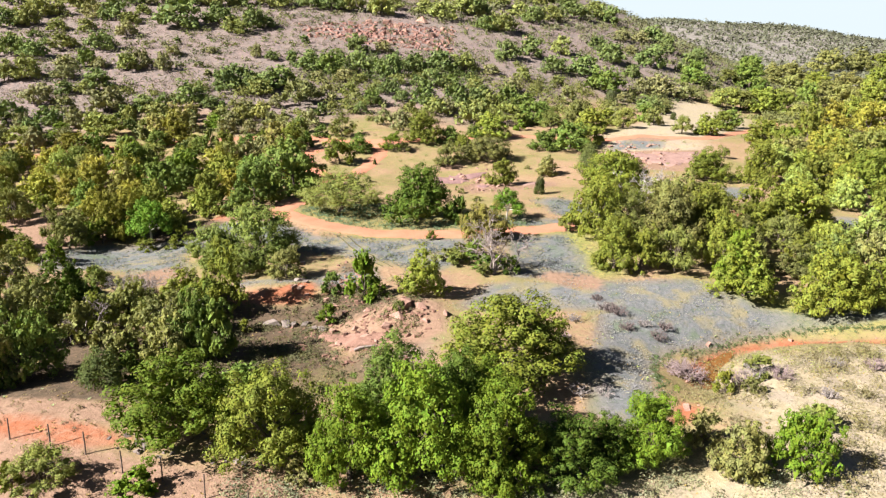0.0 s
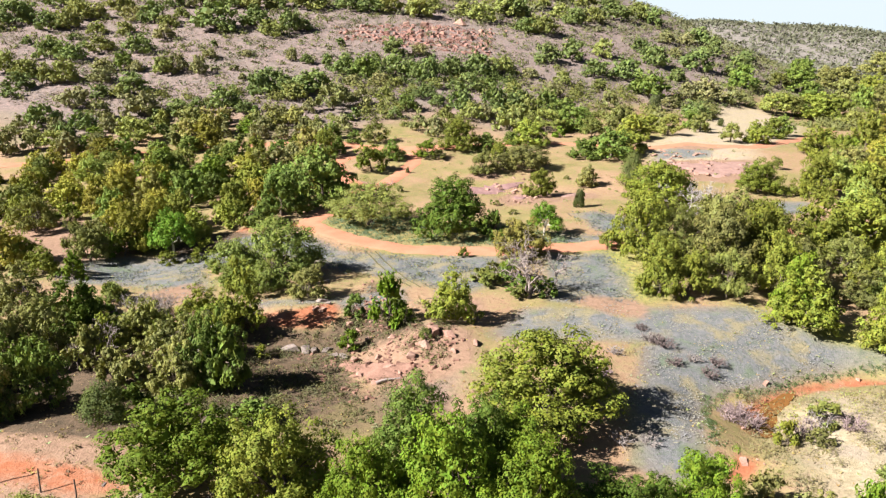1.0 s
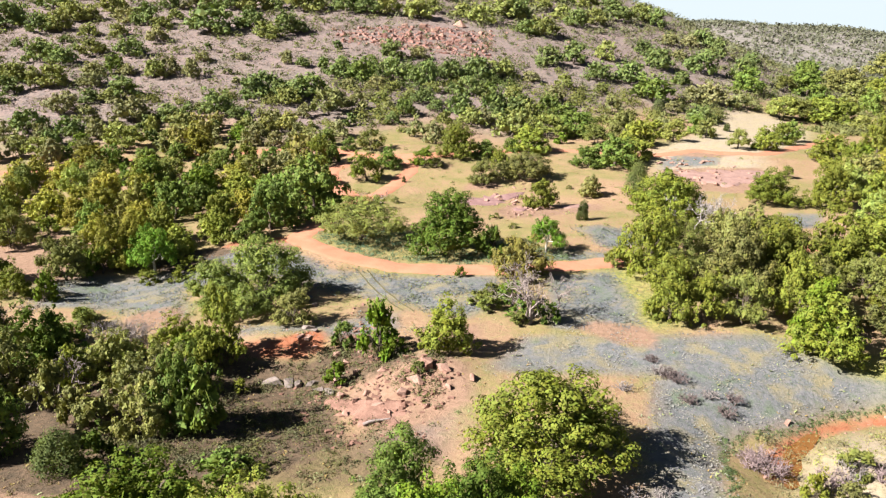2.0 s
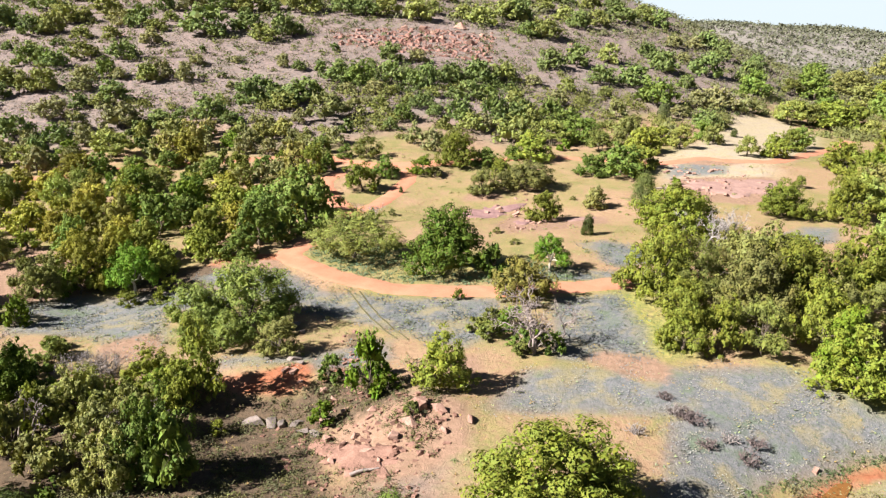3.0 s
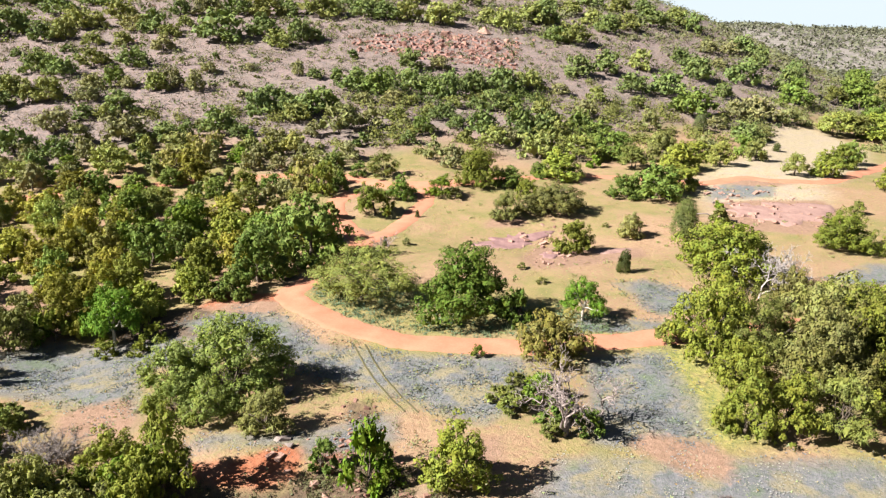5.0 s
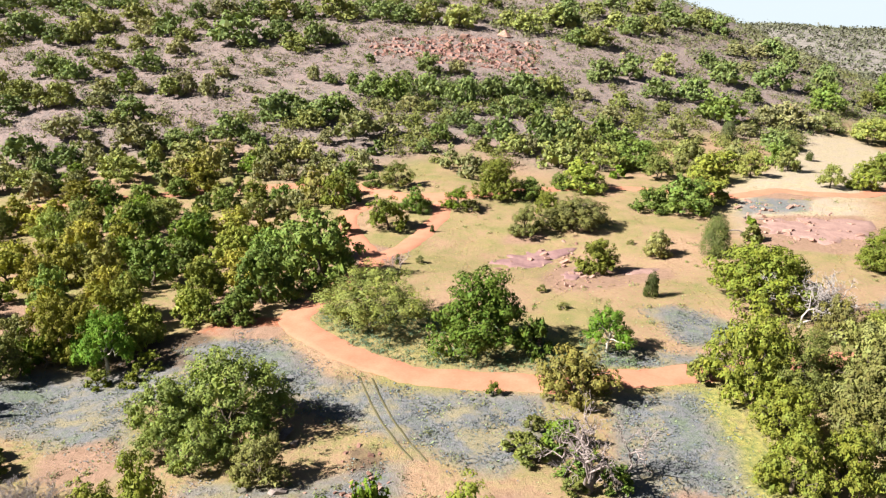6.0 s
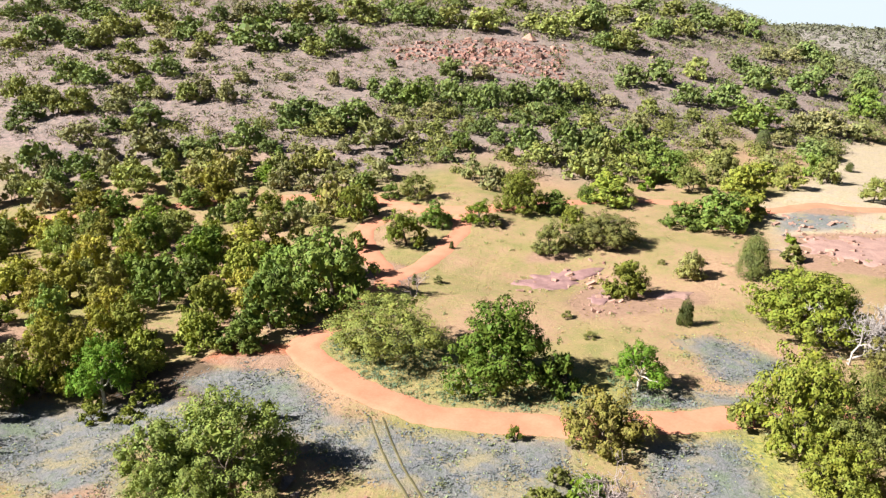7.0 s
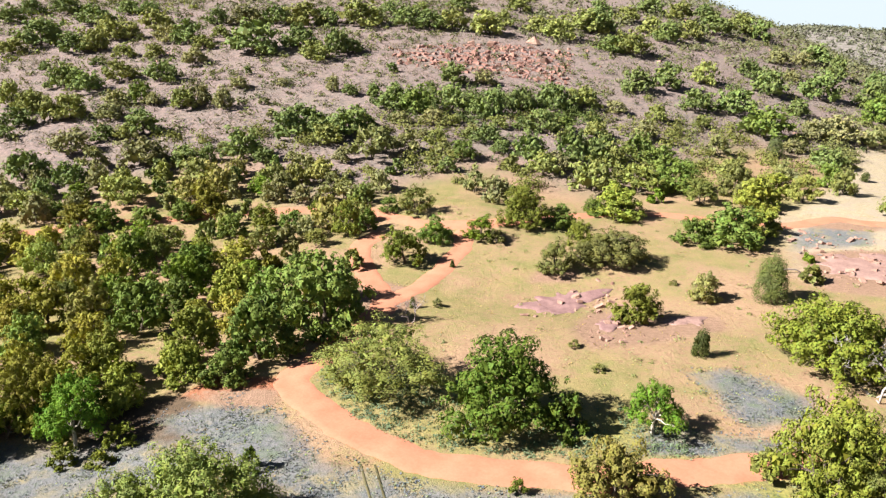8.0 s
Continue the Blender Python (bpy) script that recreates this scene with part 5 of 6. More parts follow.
x, y = scattered(rng, 1500, (22, 66), (36, 67), lambda x, y: 0.8 * clumpy(x, y, 4.0, 2.0) ** 2)
keep = clear_of_trees(x, y, 0.3)
thicket("straw_brush", "pale straw-coloured brush on the dry flat", "brush", rng, x[keep], y[keep], 0.8, 0.16, 100, BRUSH, (0.155, 0.14, 0.082), 0.9, 0.5)
x, y = scattered(rng, 260, (28, 58), (52, 67), lambda x, y: inside(x, y, [(29, 57), (34, 66), (52, 64), (56, 55), (40, 52)], 3.0) * clumpy(x, y, 3.5, 4.0))
thicket("flat_brush", "rounded grey-tan brush on the creek flat", "brush", rng, x, y, 0.9, 0.15, 130, BRUSH, (0.19, 0.17, 0.11), 0.8, 0.5)
x, y = scattered(rng, 700, (-14, 28), (36.5, 46), lambda x, y: clumpy(x, y, 3.0, 1.0))
thicket("creekside_brush", "grey-green low brush along the creek bank", "brush", rng, x, y, 0.7, 0.16, 80, BRUSH, (0.17, 0.18, 0.12), 0.8, 0.5)
x, y = scattered(rng, 500, (-45, 0), (50, 100), lambda x, y: 0.8 * clumpy(x, y, 5.0, 2.5) ** 2)
keep = clear_of_roads(x, y, 1.0)
thicket("meadow_brush", "small grey-green shrubs in the meadow", "brush", rng, x[keep], y[keep], 0.45, 0.17, 50, BRUSH, (0.15, 0.165, 0.09), 0.8, 0.5)
x, y = scattered(rng, 420, (-25, 62), (112, 178), lambda x, y: 0.8 * clumpy(x, y, 7.0, 3.5) ** 2)
keep = clear_of_roads(x, y, 1.0)
thicket("bench_weeds", "small green weeds dotted over the grassy bench", "weeds", rng, x[keep], y[keep], 0.42, 0.2, 36, BRUSH, (0.17, 0.19, 0.085), 0.7, 0.6)
x, y = scattered(rng, 2600, (-25, 14), (100, 118), lambda x, y: inside(x, y, [(-24, 114), (-19.5, 120), (-4, 114), (14, 109), (14, 103), (2.4, 101.5), (-7, 101.5), (-12.8, 103), (-18, 106)], 3.0) * clumpy(x, y, 2.2, 2.5))
keep = clear_of_roads(x, y, 0.4)
thicket("roadside_weeds", "blue-green weeds under the roadside trees", "weeds", rng, x[keep], y[keep], 0.40, 0.17, 26, BRUSH, (0.11, 0.155, 0.10), 0.7, 0.6)

x, y = scattered(rng, 3600, (-30, -2), (56, 78), lambda x, y: np.maximum(cover_at(x, y)[0], 0.7 * inside(x, y, [(-15, 66), (-3, 63), (2, 68), (2, 74), (-4, 76), (-6, 72), (-1, 57), (-15, 56)], 3.0)) * clumpy(x, y, 1.9, 1.5))
thicket("wash_brush", "dark weedy brush on the floor of the wash", "brush", rng, x, y, 0.38, 0.16, 34, BRUSH, (0.105, 0.105, 0.058), 0.9, 0.5)
x, y = scattered(rng, 700, (-48, -14), (42, 56), lambda x, y: clumpy(x, y, 2.0, 3.0) ** 1.5)
thicket("fence_weeds", "grey-brown weeds scattered over the red earth", "weeds", rng, x, y, 0.32, 0.13, 30, BRUSH, (0.16, 0.13, 0.085), 0.8, 0.5)
bloom_at = lambda x, y: zones_at(x, y)[0]
x, y = scattered(rng, 130000, (-58, 54), (56, 126), lambda x, y: np.clip(bloom_at(x, y) * (0.25 + 0.9 * clumpy(x, y, 3.1)), 0, 1))
keep = clear_of_roads(x, y, 0.3)
near = keep & (y < 84 - 0.1 * x)
tufts("bluebonnets", "grey-blue bluebonnets in full bloom beside the creek", "wildflowers", rng, x[near], y[near], 0.05, 0.17, 3, PETAL, (0.218, 0.212, 0.236))
near = keep & (y >= 84 - 0.1 * x)
tufts("bluebonnets", "blue-green bluebonnets covering the meadow by the road", "wildflowers", rng, x[near], y[near], 0.09, 0.15, 3, PETAL, (0.126, 0.138, 0.176))
x, y = scattered(rng, 8000, (-58, 54), (56, 126), lambda x, y: np.clip(bloom_at(x, y) * clumpy(x, y, 2.3, 4.0) * np.where(y < 84, 0.0, 1.2), 0, 1))
keep = clear_of_roads(x, y, 0.3)
thicket("bluebonnet_clumps", "blue-green clumps of bluebonnets in the meadow", "wildflowers", rng, x[keep], y[keep], 0.30, 0.17, 9, PETAL, (0.135, 0.16, 0.175), 0.6, 0.7)
x, y = scattered(rng, 15000, (-58, 54), (50, 126), lambda x, y: np.clip(bloom_at(x, y) * np.where(y < 84, 0.25, 1.0) + 0.12, 0, 1) * clumpy(x, y, 4.3, 3.0))
keep = clear_of_roads(x, y, 0.1)
tufts("meadow_weeds", "grey-green leafy weeds among the flowers", "weeds", rng, x[keep], y[keep], 0.11, 0.18, 3, BLADE, (0.22, 0.26, 0.17))
x, y = scattered(rng, 30000, (-75, 80), (36, 185), lambda x, y: (0.25 + 0.75 * clumpy(x, y, 5.2, 1.5)) * (1 - 0.75 * bloom_at(x, y)))
keep = clear_of_roads(x, y, 0.1)
tufts("dry_grass", "dry straw-coloured grass tufts on the meadow", "grass", rng, x[keep], y[keep], 0.10, 0.14, 3, BLADE, (0.27, 0.21, 0.11))


# ---- rocks, dead wood, fence and water ----
def boulder_mesh(name, seed, mat, flat=0.75):
    """A broken granite block about a metre across, with flat split faces and worn corners."""
    rng = np.random.default_rng(seed)
    bm = bmesh.new()
    for way in unit(rng.normal(size=(10, 3))):
        bm.verts.new(Vector(way * rng.uniform(0.40, 0.62) * (1.25, 0.9, flat)))
    bmesh.ops.convex_hull(bm, input=bm.verts[:])
    bmesh.ops.delete(bm, geom=[v for v in bm.verts if not v.link_faces], context="VERTS")
    bmesh.ops.bevel(bm, geom=bm.edges[:], offset=0.012, segments=1, affect="EDGES")
    me = bpy.data.meshes.new(name)
    bm.to_mesh(me)
    bm.free()
    me.materials.append(mat)
    return me


PINK_BOULDERS = [boulder_mesh("boulder", k + 1, ROCK) for k in range(4)]
GREY_BOULDERS = [boulder_mesh("boulder", k + 11, GREY_ROCK, 0.62) for k in range(3)]


def set_boulder(x, y, wide, meshes, label, k, tall=1.0):
    ob = tagged(new("boulder", meshes[k % len(meshes)]), label, "boulder", "boulders " + label.split(" ")[-1])
    ob.matrix_world = pose(x, y, float(ground_z(x, y)) + 0.12 * wide, 0, 0, k * 77) @ Matrix.Diagonal((wide, wide * 0.85, wide * tall, 1))


for k, (x, y, w) in enumerate([(-7.2, 67.2, 1.15), (-5.3, 68.8, 1.2), (-4.2, 70.0, 1.5), (-5.4, 70.2, 0.9), (-1.4, 69.0, 0.9), (-3.3, 71.6, 1.9), (0.7, 70.6, 1.0), (-2.0, 71.2, 1.4), (-9.6, 68.6, 1.0), (-10.9, 69.4, 1.1), (-8.6, 69.6, 0.8), (-6.2, 66.0, 0.8), (-11.8, 72.2, 1.0), (-10.2, 72.9, 0.8), (-7.6, 72.4, 0.9), (-3.0, 66.6, 0.7), (-11.4, 74.6, 0.9), (-12.6, 75.6, 1.1), (-10.0, 66.6, 0.9)]):
    set_boulder(x, y, w, PINK_BOULDERS, "rounded pink granite boulder in the rocky gully", k, 0.95)
for k, (x, y, w) in enumerate([(-17.9, 72.4, 1.9), (-16.4, 72.5, 1.6), (-15.2, 72.2, 1.5), (-14.2, 72.3, 1.4), (-13.3, 71.0, 1.2), (-12.3, 70.3, 1.3), (-39.0, 78.1, 1.5), (-31.4, 73.8, 2.0), (38.8, 163.7, 0.9), (41.5, 163.0, 0.8), (-18.5, 88.5, 1.6), (-17.2, 87.0, 1.2), (-16.6, 80.6, 1.3), (-15.6, 79.4, 1.1)]):
    set_boulder(x, y, w, GREY_BOULDERS, "grey weathered granite boulder on the ground", k, 0.9)
for k, (x, y, w) in enumerate([(-31.3, 304.6, 2.6), (-24.3, 304.2, 3.8), (-10.3, 314, 5.0), (-5.3, 290.6, 3.6), (-16.6, 293.8, 3.2), (-1.1, 304.9, 2.8), (11.8, 233.1, 2.0), (-20, 300, 2.6), (-7, 300, 3.0)]):
    set_boulder(x, y, w, PINK_BOULDERS, "large pink granite boulder on the hillside", k)


def rubble(name, label, rng, x, y, wide, mat, flat=0.55):
    """Loose angular stones as one mesh."""
    n = len(x)
    corner = np.array([[sx, sy, sz] for sz in (-1, 1) for sx, sy in ((-1, -1), (1, -1), (1, 1), (-1, 1))], float)
    r = wide * (0.3 + 1.9 * rng.uniform(size=(n, 1, 1)) ** 4)
    v = corner[None] * rng.uniform(0.82, 1.0, (n, 8, 3)) * r * 0.5 * (1.5, 0.85, flat)
    v[:, 4:, :2] *= rng.uniform(0.75, 1.0, (n, 1, 2))
    v[..., 2] += v[..., 0] * rng.uniform(-0.5, 0.5, (n, 1))
    turn = rng.uniform(0, 6.3, n)
    c, s = np.cos(turn)[:, None], np.sin(turn)[:, None]
    v = np.stack([v[..., 0] * c - v[..., 1] * s, v[..., 0] * s + v[..., 1] * c, v[..., 2]], 2)
    v += np.stack([x, y, ground_z(x, y)], 1)[:, None] + (0, 0, 0.08 * wide)
    face = np.array([(0, 3, 2, 1), (4, 5, 6, 7), (0, 1, 5, 4), (1, 2, 6, 5), (2, 3, 7, 6), (3, 0, 4, 7)])
    f = (face[None] + 8 * np.arange(n)[:, None, None]).reshape(-1, 4)
    return tagged(new(name, mesh_of(name, v.reshape(-1, 3), f, mat)), label, "rocks", kind="stuff")


def in_ring(rng, ring, count):
    xs, ys = [p[0] for p in ring], [p[1] for p in ring]
    return scattered(rng, count, (min(xs), max(xs)), (min(ys), max(ys)), lambda x, y: inside(x, y, ring, 2.0))


rng = np.random.default_rng(12)
OUTCROP_ROCK = plain_material("red_granite", (0.17, 0.085, 0.07), (0.34, 0.19, 0.16), 0.35, 0.85, 0.7, 0.1)
x, y = in_ring(rng, [(-17, 71.5), (-9, 77), (-3, 74.5), (-0.5, 70.3), (-3.5, 60), (-10, 60), (-14, 67)], 3600)
keep = rng.uniform(size=len(x)) < clumpy(x, y, 1.6, 0.7) ** 2 * 0.9
x, y = x[keep], y[keep]
rubble("gully_rubble", "pink granite rubble lying in the gully", rng, x, y, 0.24, GULLY_ROCK, 0.75)
x, y = in_ring(rng, [(-13, 88), (-10, 87), (-7.5, 80), (-5.5, 75), (-10, 72.5), (-12, 77), (-12.5, 82)], 420)
rubble("upper_gully_rubble", "dark red granite rubble in the upper gully", rng, x, y, 0.2, GULLY_ROCK, 0.7)
x, y = in_ring(rng, [(-19, 79), (-10, 84), (-7, 78), (-11, 75)], 130)
rubble("bank_rubble", "pink granite stones on the red bank", rng, x, y, 0.3, ROCK)
x, y = in_ring(rng, [(-57, 290), (-23, 310), (3, 307), (4, 271), (-24, 270), (-51, 273)], 2200)
rubble("outcrop_rubble", "broken pink granite covering the hillside outcrop", rng, x, y, 0.75, OUTCROP_ROCK, 0.6)
x, y = scattered(rng, 2600, (-220, 200), (190, 420), lambda x, y: 0.5 * zones_at(x, y)[2] * clumpy(x, y, 19.0, 6.0) ** 2)
rubble("hillside_stones", "scattered pink stones on the hillside", rng, x, y, 0.7, ROCK, 0.6)
x, y = scattered(rng, 900, (14, 56), (44, 74), lambda x, y: zones_at(x, y)[1])
rubble("creek_stones", "small pale stones along the creek", rng, x, y, 0.32, ROCK)
x, y = in_ring(rng, [(4, 128), (10.5, 138), (13, 134), (9.7, 126)], 110)
rubble("bench_stones", "pink stones on the grassy bench", rng, x, y, 0.5, ROCK)
x, y = in_ring(rng, [(-4, 135), (2, 144), (9, 149), (11, 142), (5, 136), (0, 132)], 150)
rubble("slab_rubble", "broken mauve granite pieces round the slab", rng, x, y, 0.55, ROCK, 0.5)
x, y = in_ring(rng, [(38, 152), (40, 176), (52, 172), (60, 162), (52, 150)], 260)
rubble("flat_rubble", "pink granite pieces round the pale slab", rng, x, y, 0.6, ROCK, 0.5)
x, y = in_ring(rng, [(-24, 46), (-12, 44), (-9, 47), (-20, 50)], 300)
rubble("track_stones", "pale stones on the red earth track", rng, x, y, 0.2, GREY_ROCK)


def granite_slab(ring, label, seed, mat):
    """A low bare granite sheet that swells out of the soil."""
    bm = bmesh.new()
    cx, cy = sum(p[0] for p in ring) / len(ring), sum(p[1] for p in ring) / len(ring)
    rows = []
    for k in range(40):
        a = k / 40 * 2 * math.pi
        reach = 0.0
        for s in np.linspace(0.3, 20, 120):
            if inside(np.array(cx + s * math.cos(a)), np.array(cy + s * math.sin(a)), ring, 0.01) > 0.5:
                reach = s
        rows.append((a, reach * (0.92 + 0.55 * noise.noise(Vector((math.cos(a) * 3, math.sin(a) * 3, seed))))))
    loops = []
    for part, lift in ((1.0, -0.15), (0.96, 0.04), (0.85, 0.12), (0.7, 0.15), (0.55, 0.16), (0.4, 0.17), (0.25, 0.17), (0.1, 0.17)):
        loop = []
        for a, reach in rows:
            x, y = cx + math.cos(a) * reach * part, cy + math.sin(a) * reach * part
            bump = 0.22 * noise.noise(Vector((x * 0.45, y * 0.45, seed))) + 0.1 * noise.noise(Vector((x * 1.6, y * 1.6, seed)))
            loop.append(bm.verts.new((x, y, float(ground_z(x, y)) + lift + bump)))
        loops.append(loop)
    for a, b in zip(loops, loops[1:]):
        for k in range(40):
            bm.faces.new((a[k], a[(k + 1) % 40], b[(k + 1) % 40], b[k]))
    bm.faces.new(loops[-1])
    me = bpy.data.meshes.new("granite_slab")
    bm.to_mesh(me)
    bm.free()
    me.polygons.foreach_set("use_smooth", [True] * len(me.polygons))
    me.materials.append(mat)
    return tagged(new("granite_slab", me), label, "rock slab")


BEDROCK = plain_material("pink_bedrock", (0.165, 0.088, 0.068), (0.30, 0.172, 0.135), 0.8, 0.85, 0.8, 0.12)
PALE_SLAB = plain_material("pale_mauve_granite", (0.20, 0.118, 0.105), (0.32, 0.205, 0.18), 0.5, 0.85, 0.7, 0.1)
SLAB = plain_material("mauve_granite", (0.155, 0.085, 0.088), (0.28, 0.17, 0.162), 0.8, 0.85, 0.7, 0.1)
granite_slab([(-4.7, 139), (-0.6, 142), (4.8, 146), (8.8, 147.6), (9.1, 145), (5.5, 140), (1.4, 134.8), (-1.2, 135.4)], "bare mauve granite slab in dry grass", 1.0, SLAB)
granite_slab([(38, 159), (42, 164), (51, 166), (62, 166.5), (57, 155), (49, 150), (43, 153)], "bare pink granite slab beside the road", 2.0, PALE_SLAB)
granite_slab([(-13.4, 68.9), (-12.4, 70.1), (-9.8, 69.4), (-8.0, 68.6), (-5.7, 68.1), (-3.5, 67.0), (-3.7, 65.1), (-5.2, 63.4), (-7.8, 63.8), (-10.1, 66.2)], "bare pink bedrock sheet in the gully", 4.0, BEDROCK)
granite_slab([(5.7, 128.9), (6.6, 135.4), (8.7, 138.6), (10.1, 138.5), (9.3, 132.5), (8.0, 129.0)], "broken mauve granite slab in dry grass", 5.0, SLAB)
granite_slab([(13, 134), (16, 138), (21, 138), (19, 134)], "low pink granite slab under a tree", 3.0, PALE_SLAB)


def branching(rng, pieces, links, root, start, way, length, thick, depth):
    """A bare limb that forks again and again."""
    end = start + way * length
    line = crooked(rng, start, end, 0.15, 4)
    sides = 5 if depth > 1 else 3
    here = sum(len(v) for v, _ in pieces)
    pieces.append(tube(line, np.linspace(thick, thick * 0.6, 4), sides))
    if root is not None:
        links.append((root, root + 1, here + 1, here))
    if depth == 0:
        return
    for _ in range(3 if depth > 1 else 4):
        turn = unit(way + rng.normal(size=3) * 0.62 + (0, 0, 0.08))
        at = 3 if rng.uniform() < 0.6 else 2
        branching(rng, pieces, links, here + at * sides, line[at], turn, length * rng.uniform(0.55, 0.8), thick * 0.6, depth - 1)


def bare_tree(name, x, y, height, seed, stems, depth, thick, mat, label, category, flare=0.6):
    rng = np.random.default_rng(seed)
    pieces, links = [], []
    for s in range(stems):
        turn = 6.28 * s / stems + rng.uniform(0, 0.7)
        way = unit(np.array([math.cos(turn) * flare, math.sin(turn) * flare, 1.0]))
        branching(rng, pieces, links, 0 if s else None, np.array([math.cos(turn) * 0.1, math.sin(turn) * 0.1, -0.2]), way, height * 0.36, thick, depth)
    v, f = joined(pieces)
    ob = tagged(new(name, mesh_of(name, v, np.concatenate([f, np.array(links)]), mat, True)), label, category)
    ob.matrix_world = pose(x, y, float(ground_z(x, y)))
    return ob


bare_tree("dead_tree", 6.6, 83.6, 7.4, 4, 3, 4, 0.17, DEAD_WOOD, "bare dead grey tree with forked limbs in the meadow", "dead tree", 0.36)
bare_tree("dead_tree", 8.8, 85.0, 6.2, 9, 2, 4, 0.12, DEAD_WOOD, "bare dead grey tree with fine twigs in the meadow", "dead tree", 0.45)
bare_tree("dead_tree", -16.4, 128.4, 4.2, 6, 2, 3, 0.09, DEAD_WOOD, "small bare dead tree on the grassy bench", "dead tree", 0.3)
bare_tree("dead_tree", -25, 66.5, 5.0, 16, 2, 4, 0.12, DEAD_WOOD, "bare dead tree among the wash oaks", "dead tree", 0.5)
bare_tree("dead_tree", -46.5, 77.5, 5.8, 23, 3, 3, 0.13, DEAD_WOOD, "bare grey dead tree among the wash oaks", "dead tree", 0.6)
bare_tree("dead_tree", -34.6, 66.2, 5.0, 27, 3, 3, 0.11, DEAD_WOOD, "bare grey dead tree among the wash oaks", "dead tree", 0.7)
MAUVE = plain_material("mauve_twigs", (0.17, 0.125, 0.128), (0.34, 0.25, 0.255), 2.0)
DUSK_TWIG = plain_material("dusky_twigs", (0.085, 0.065, 0.064), (0.19, 0.145, 0.145), 2.0)
GREY_TWIG = plain_material("grey_twigs", (0.16, 0.135, 0.13), (0.32, 0.275, 0.27), 2.0)
for k, (x, y, h, mat) in enumerate([(-34.4, 76.9, 3.0, GREY_TWIG), (-32.9, 77.2, 2.8, GREY_TWIG), (-35.6, 76.6, 2.9, GREY_TWIG), (-33.6, 76.2, 2.6, GREY_TWIG), (23.6, 61.9, 2.4, MAUVE), (22.5, 62.2, 2.0, MAUVE), (24.5, 62.2, 2.0, MAUVE), (23.2, 63.2, 1.9, MAUVE), (26.6, 58.2, 2.2, MAUVE), (28.2, 59.2, 2.2, GREY_TWIG), (30.5, 58.6, 1.9, MAUVE), (12.0, 55.4, 1.4, GREY_TWIG), (14.2, 55.7, 1.2, GREY_TWIG), (17.8, 73.6, 1.4, GREY_TWIG), (19.2, 72.4, 1.5, DUSK_TWIG), (17.5, 75.9, 1.0, DUSK_TWIG), (23.7, 70.5, 1.3, DUSK_TWIG), (22.5, 68.7, 1.3, DUSK_TWIG), (19.5, 69.6, 1.2, DUSK_TWIG), (18.4, 73.2, 1.4, DUSK_TWIG), (14.0, 70.4, 1.2, GREY_TWIG), (21.5, 70.6, 1.3, GREY_TWIG), (12.2, 66.0, 1.3, MAUVE), (36.5, 61.0, 1.4, GREY_TWIG), (40, 60.5, 1.5, MAUVE), (33, 55.2, 1.3, GREY_TWIG)]):
    bare_tree("bare_shrub", x, y, h * 1.2, 40 + k, 9 if mat == GREY_TWIG else 13, 3 if k < 4 else 2, 0.05, mat, "leafless mauve twiggy shrub on dry grass" if mat == MAUVE else "leafless dusky brown shrub among the flowers" if mat == DUSK_TWIG else "leafless grey twiggy shrub on dry grass", "shrub", 0.75)

BLEACHED = plain_material("bleached_wood", (0.20, 0.175, 0.17), (0.42, 0.375, 0.365), 3.0, 0.9, 0.6, 0.04)
# the grey dead limbs of the half-bare oak east of the bench
half_bare = [ob for ob in scene.collection.objects if ob.parent is None and ob.type == "EMPTY" and (ob.location.xy - Vector(ROAD_TREES[4][:2])).length < 0.1][0]
for k, (dx, dy) in enumerate(((2.6, -5.0), (4.8, -3.8), (5.6, -1.6))):
    limbs = bare_tree("dead_limb", half_bare.location.x + dx, half_bare.location.y + dy, 8.0 - k, 61 + k, 3, 4, 0.15, BLEACHED, "bare grey limbs", "", 0.8)
    place = limbs.matrix_world.copy()
    limbs.parent = half_bare
    limbs.matrix_parent_inverse = half_bare.matrix_world.inverted()
    limbs.matrix_world = place

rng = np.random.default_rng(31)
for x, y, turn, length in ((34.5, 154.2, 12, 3.6), (36.4, 152.2, 70, 2.2), (-7.0, 64.5, 20, 2.2), (-23, 88, 95, 2.0)):
    c, s = math.cos(radians(turn)), math.sin(radians(turn))
    ends = [(x - c * length / 2, y - s * length / 2), (x + c * length / 2, y + s * length / 2)]
    line = crooked(rng, (*ends[0], ground_z(*ends[0]) + 0.12), (*ends[1], ground_z(*ends[1]) + 0.12), 0.03)
    tagged(new("fallen_log", mesh_of("fallen_log", *tube(line, np.linspace(0.17, 0.08, len(line)), 7), DEAD_WOOD, True)), "bleached fallen log lying on the ground", "log")

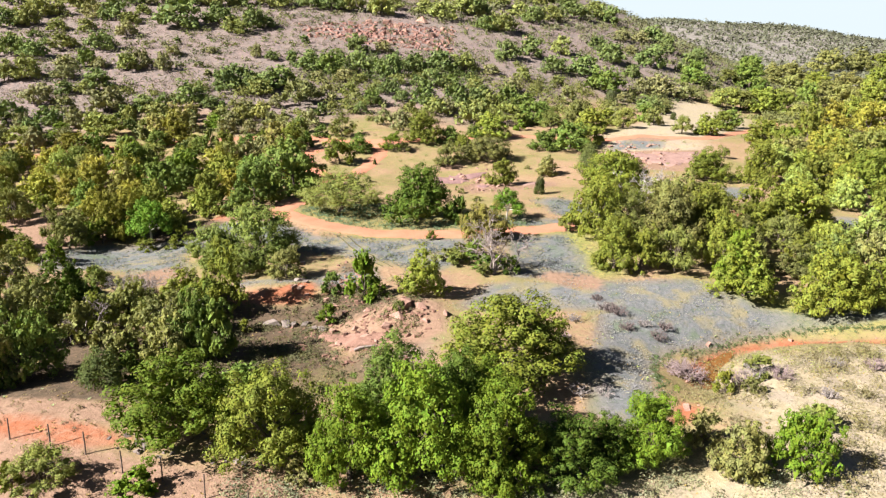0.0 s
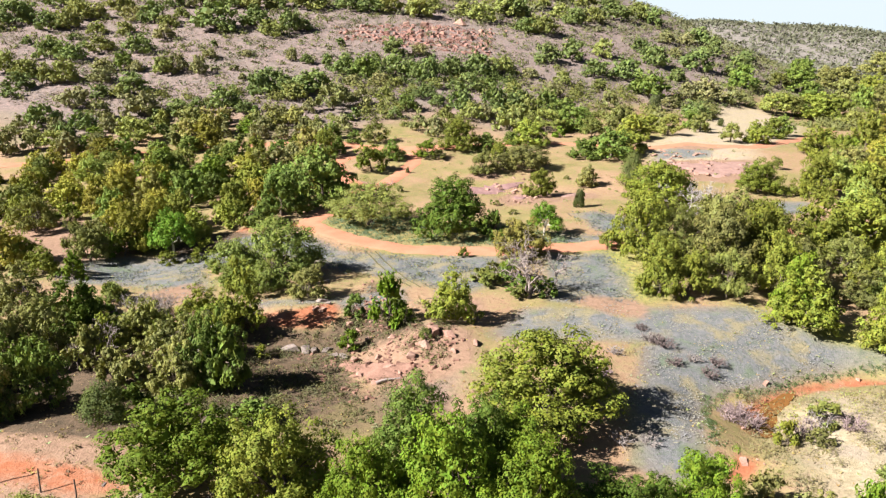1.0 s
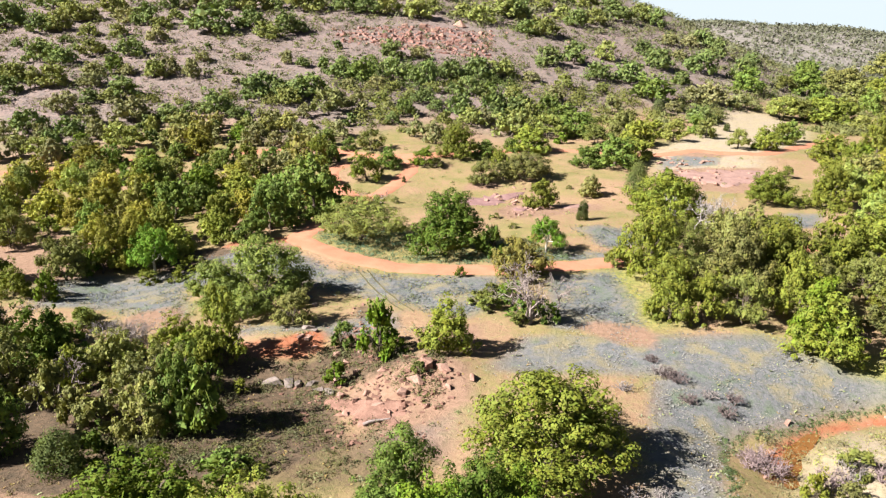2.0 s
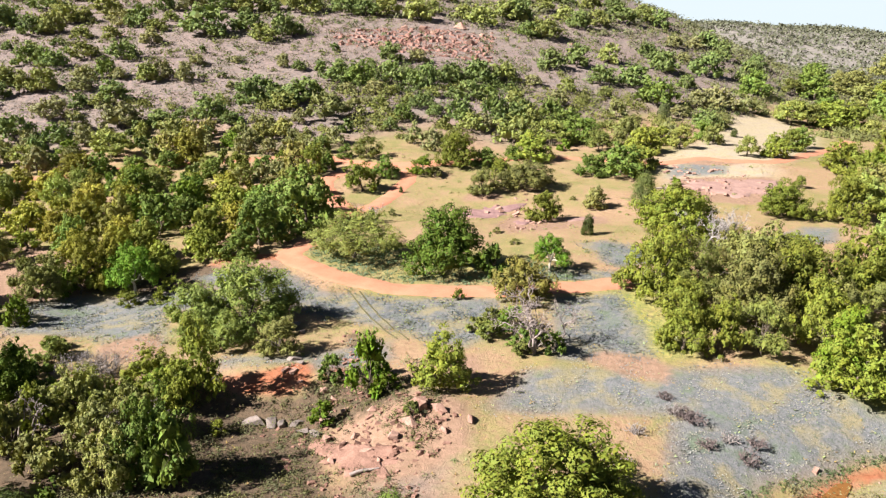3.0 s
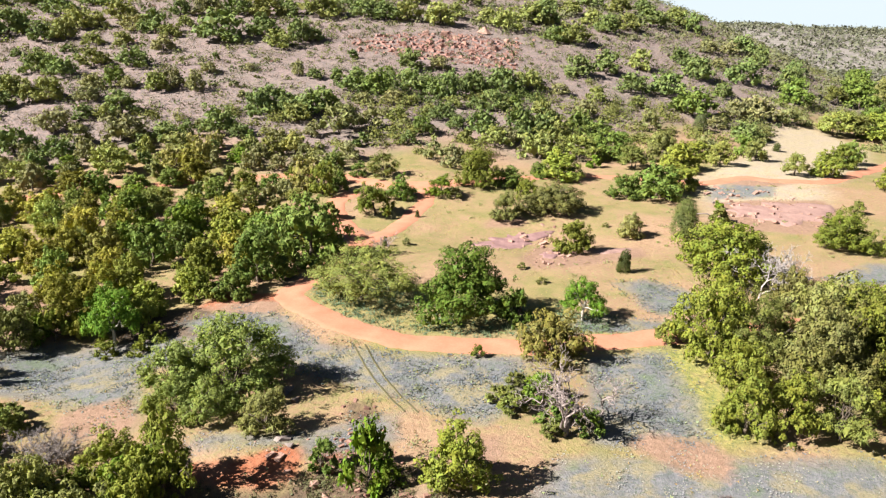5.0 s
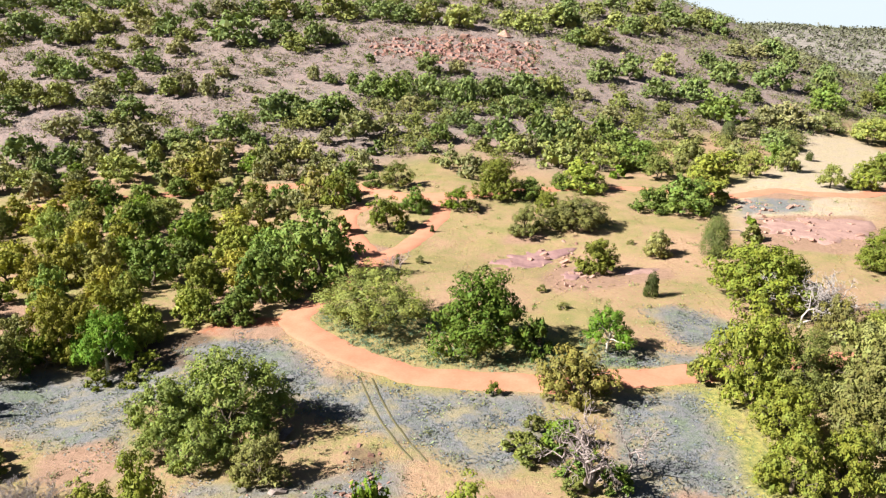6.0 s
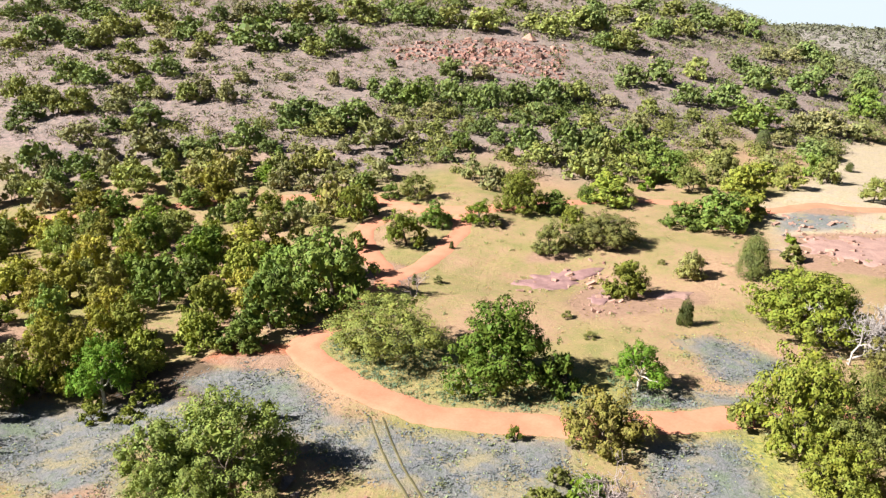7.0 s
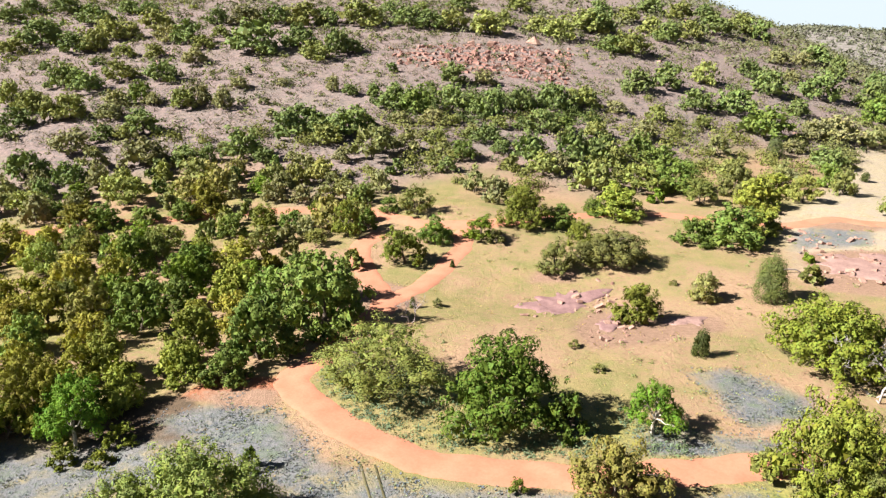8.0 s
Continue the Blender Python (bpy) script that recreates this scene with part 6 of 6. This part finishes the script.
# the wire fence over the red earth
posts = [(-37.6, 47.8), (-34.2, 47.1), (-30.8, 46.4), (-27.5, 45.7), (-24.6, 44.9), (-21.4, 43.4), (-18.4, 42.7), (-15.0, 41.1), (-11.8, 39.8), (-8.6, 38.4)]
fence = tagged(new("fence"), "rusty steel post and wire fence crossing red earth", "fence")
WIRE = plain_material("rusty_wire", (0.09, 0.06, 0.05), (0.17, 0.12, 0.10), 5.0, 0.6)
for k, (x, y) in enumerate(posts):
    z = float(ground_z(x, y))
    tall = 1.75 + 0.1 * math.sin(k * 2.1)
    child("post", mesh_of("post", *tube([(x, y, z - 0.3), (x + 0.01, y, z + tall * 0.5), (x + 0.03 * math.sin(k), y, z + tall)], [0.055, 0.05, 0.045], 6), POST, True), fence)
for height in (0.35, 0.75, 1.15, 1.55):
    line = [(x, y, float(ground_z(x, y)) + height) for x, y in posts]
    child("wire", mesh_of("wire", *tube(line, [0.0035] * len(line), 4), WIRE, True), fence)

# the creek's shallow pool
mat_water, tree, shader = nodes_of("creek_water", 0.08)
shader.inputs["Base Color"].default_value = (0.17, 0.075, 0.026, 1.0)
bumped(tree, shader, noise_tex(tree, 3.0, 3.0, 0.5, place_of(tree)), 0.15, 0.02)
pool = curve_through([(24.6, 60.2), (25.6, 61.8), (26.5, 63.8), (27.0, 65.4), (28.6, 67.2), (30.4, 68.7)], 0.4)
side = unit(np.gradient(pool, axis=0))[:, ::-1] * (-1, 1)
deep = ground_z(pool[:, 0], pool[:, 1]) + 0.22
wide = (0.15 + 1.0 * np.sin(np.linspace(0.05, 3.1, len(pool))) ** 0.8)[:, None]
v = np.stack([np.c_[pool - side * wide, deep], np.c_[pool + side * wide, deep]], 1).reshape(-1, 3)
q = np.arange(len(pool) - 1) * 2
tagged(new("creek", mesh_of("creek", v, np.stack([q, q + 1, q + 3, q + 2], 1), mat_water, True)), "shallow brown creek pool between red banks", "creek", kind="structure")

rng = np.random.default_rng(52)
bank = curve_through([(19.4, 56.5), (20.2, 60.5), (21.2, 64.0), (22.9, 66.0), (26.2, 67.4), (30.3, 69.8), (32.0, 71.0), (37.7, 72.7), (40.4, 73.2), (46, 72.2), (56, 69.5)], 0.5)
spot = np.repeat(bank, 4, 0) + rng.normal(0, 0.34, (len(bank) * 4, 2))
thicket("bank_weeds", "dark green weeds lining the creek bank", "weeds", rng, spot[:, 0], spot[:, 1], 0.24, 0.12, 26, BRUSH, (0.075, 0.105, 0.05), 0.8, 0.6)
x, y = scattered(rng, 500, (26, 60), (60, 68), lambda x, y: 0.7 * clumpy(x, y, 4.0, 5.0))
thicket("creek_grass", "fresh green grass on the creek flat", "grass", rng, x, y, 0.5, 0.13, 40, BRUSH, (0.24, 0.26, 0.09), 0.25, 0.6)
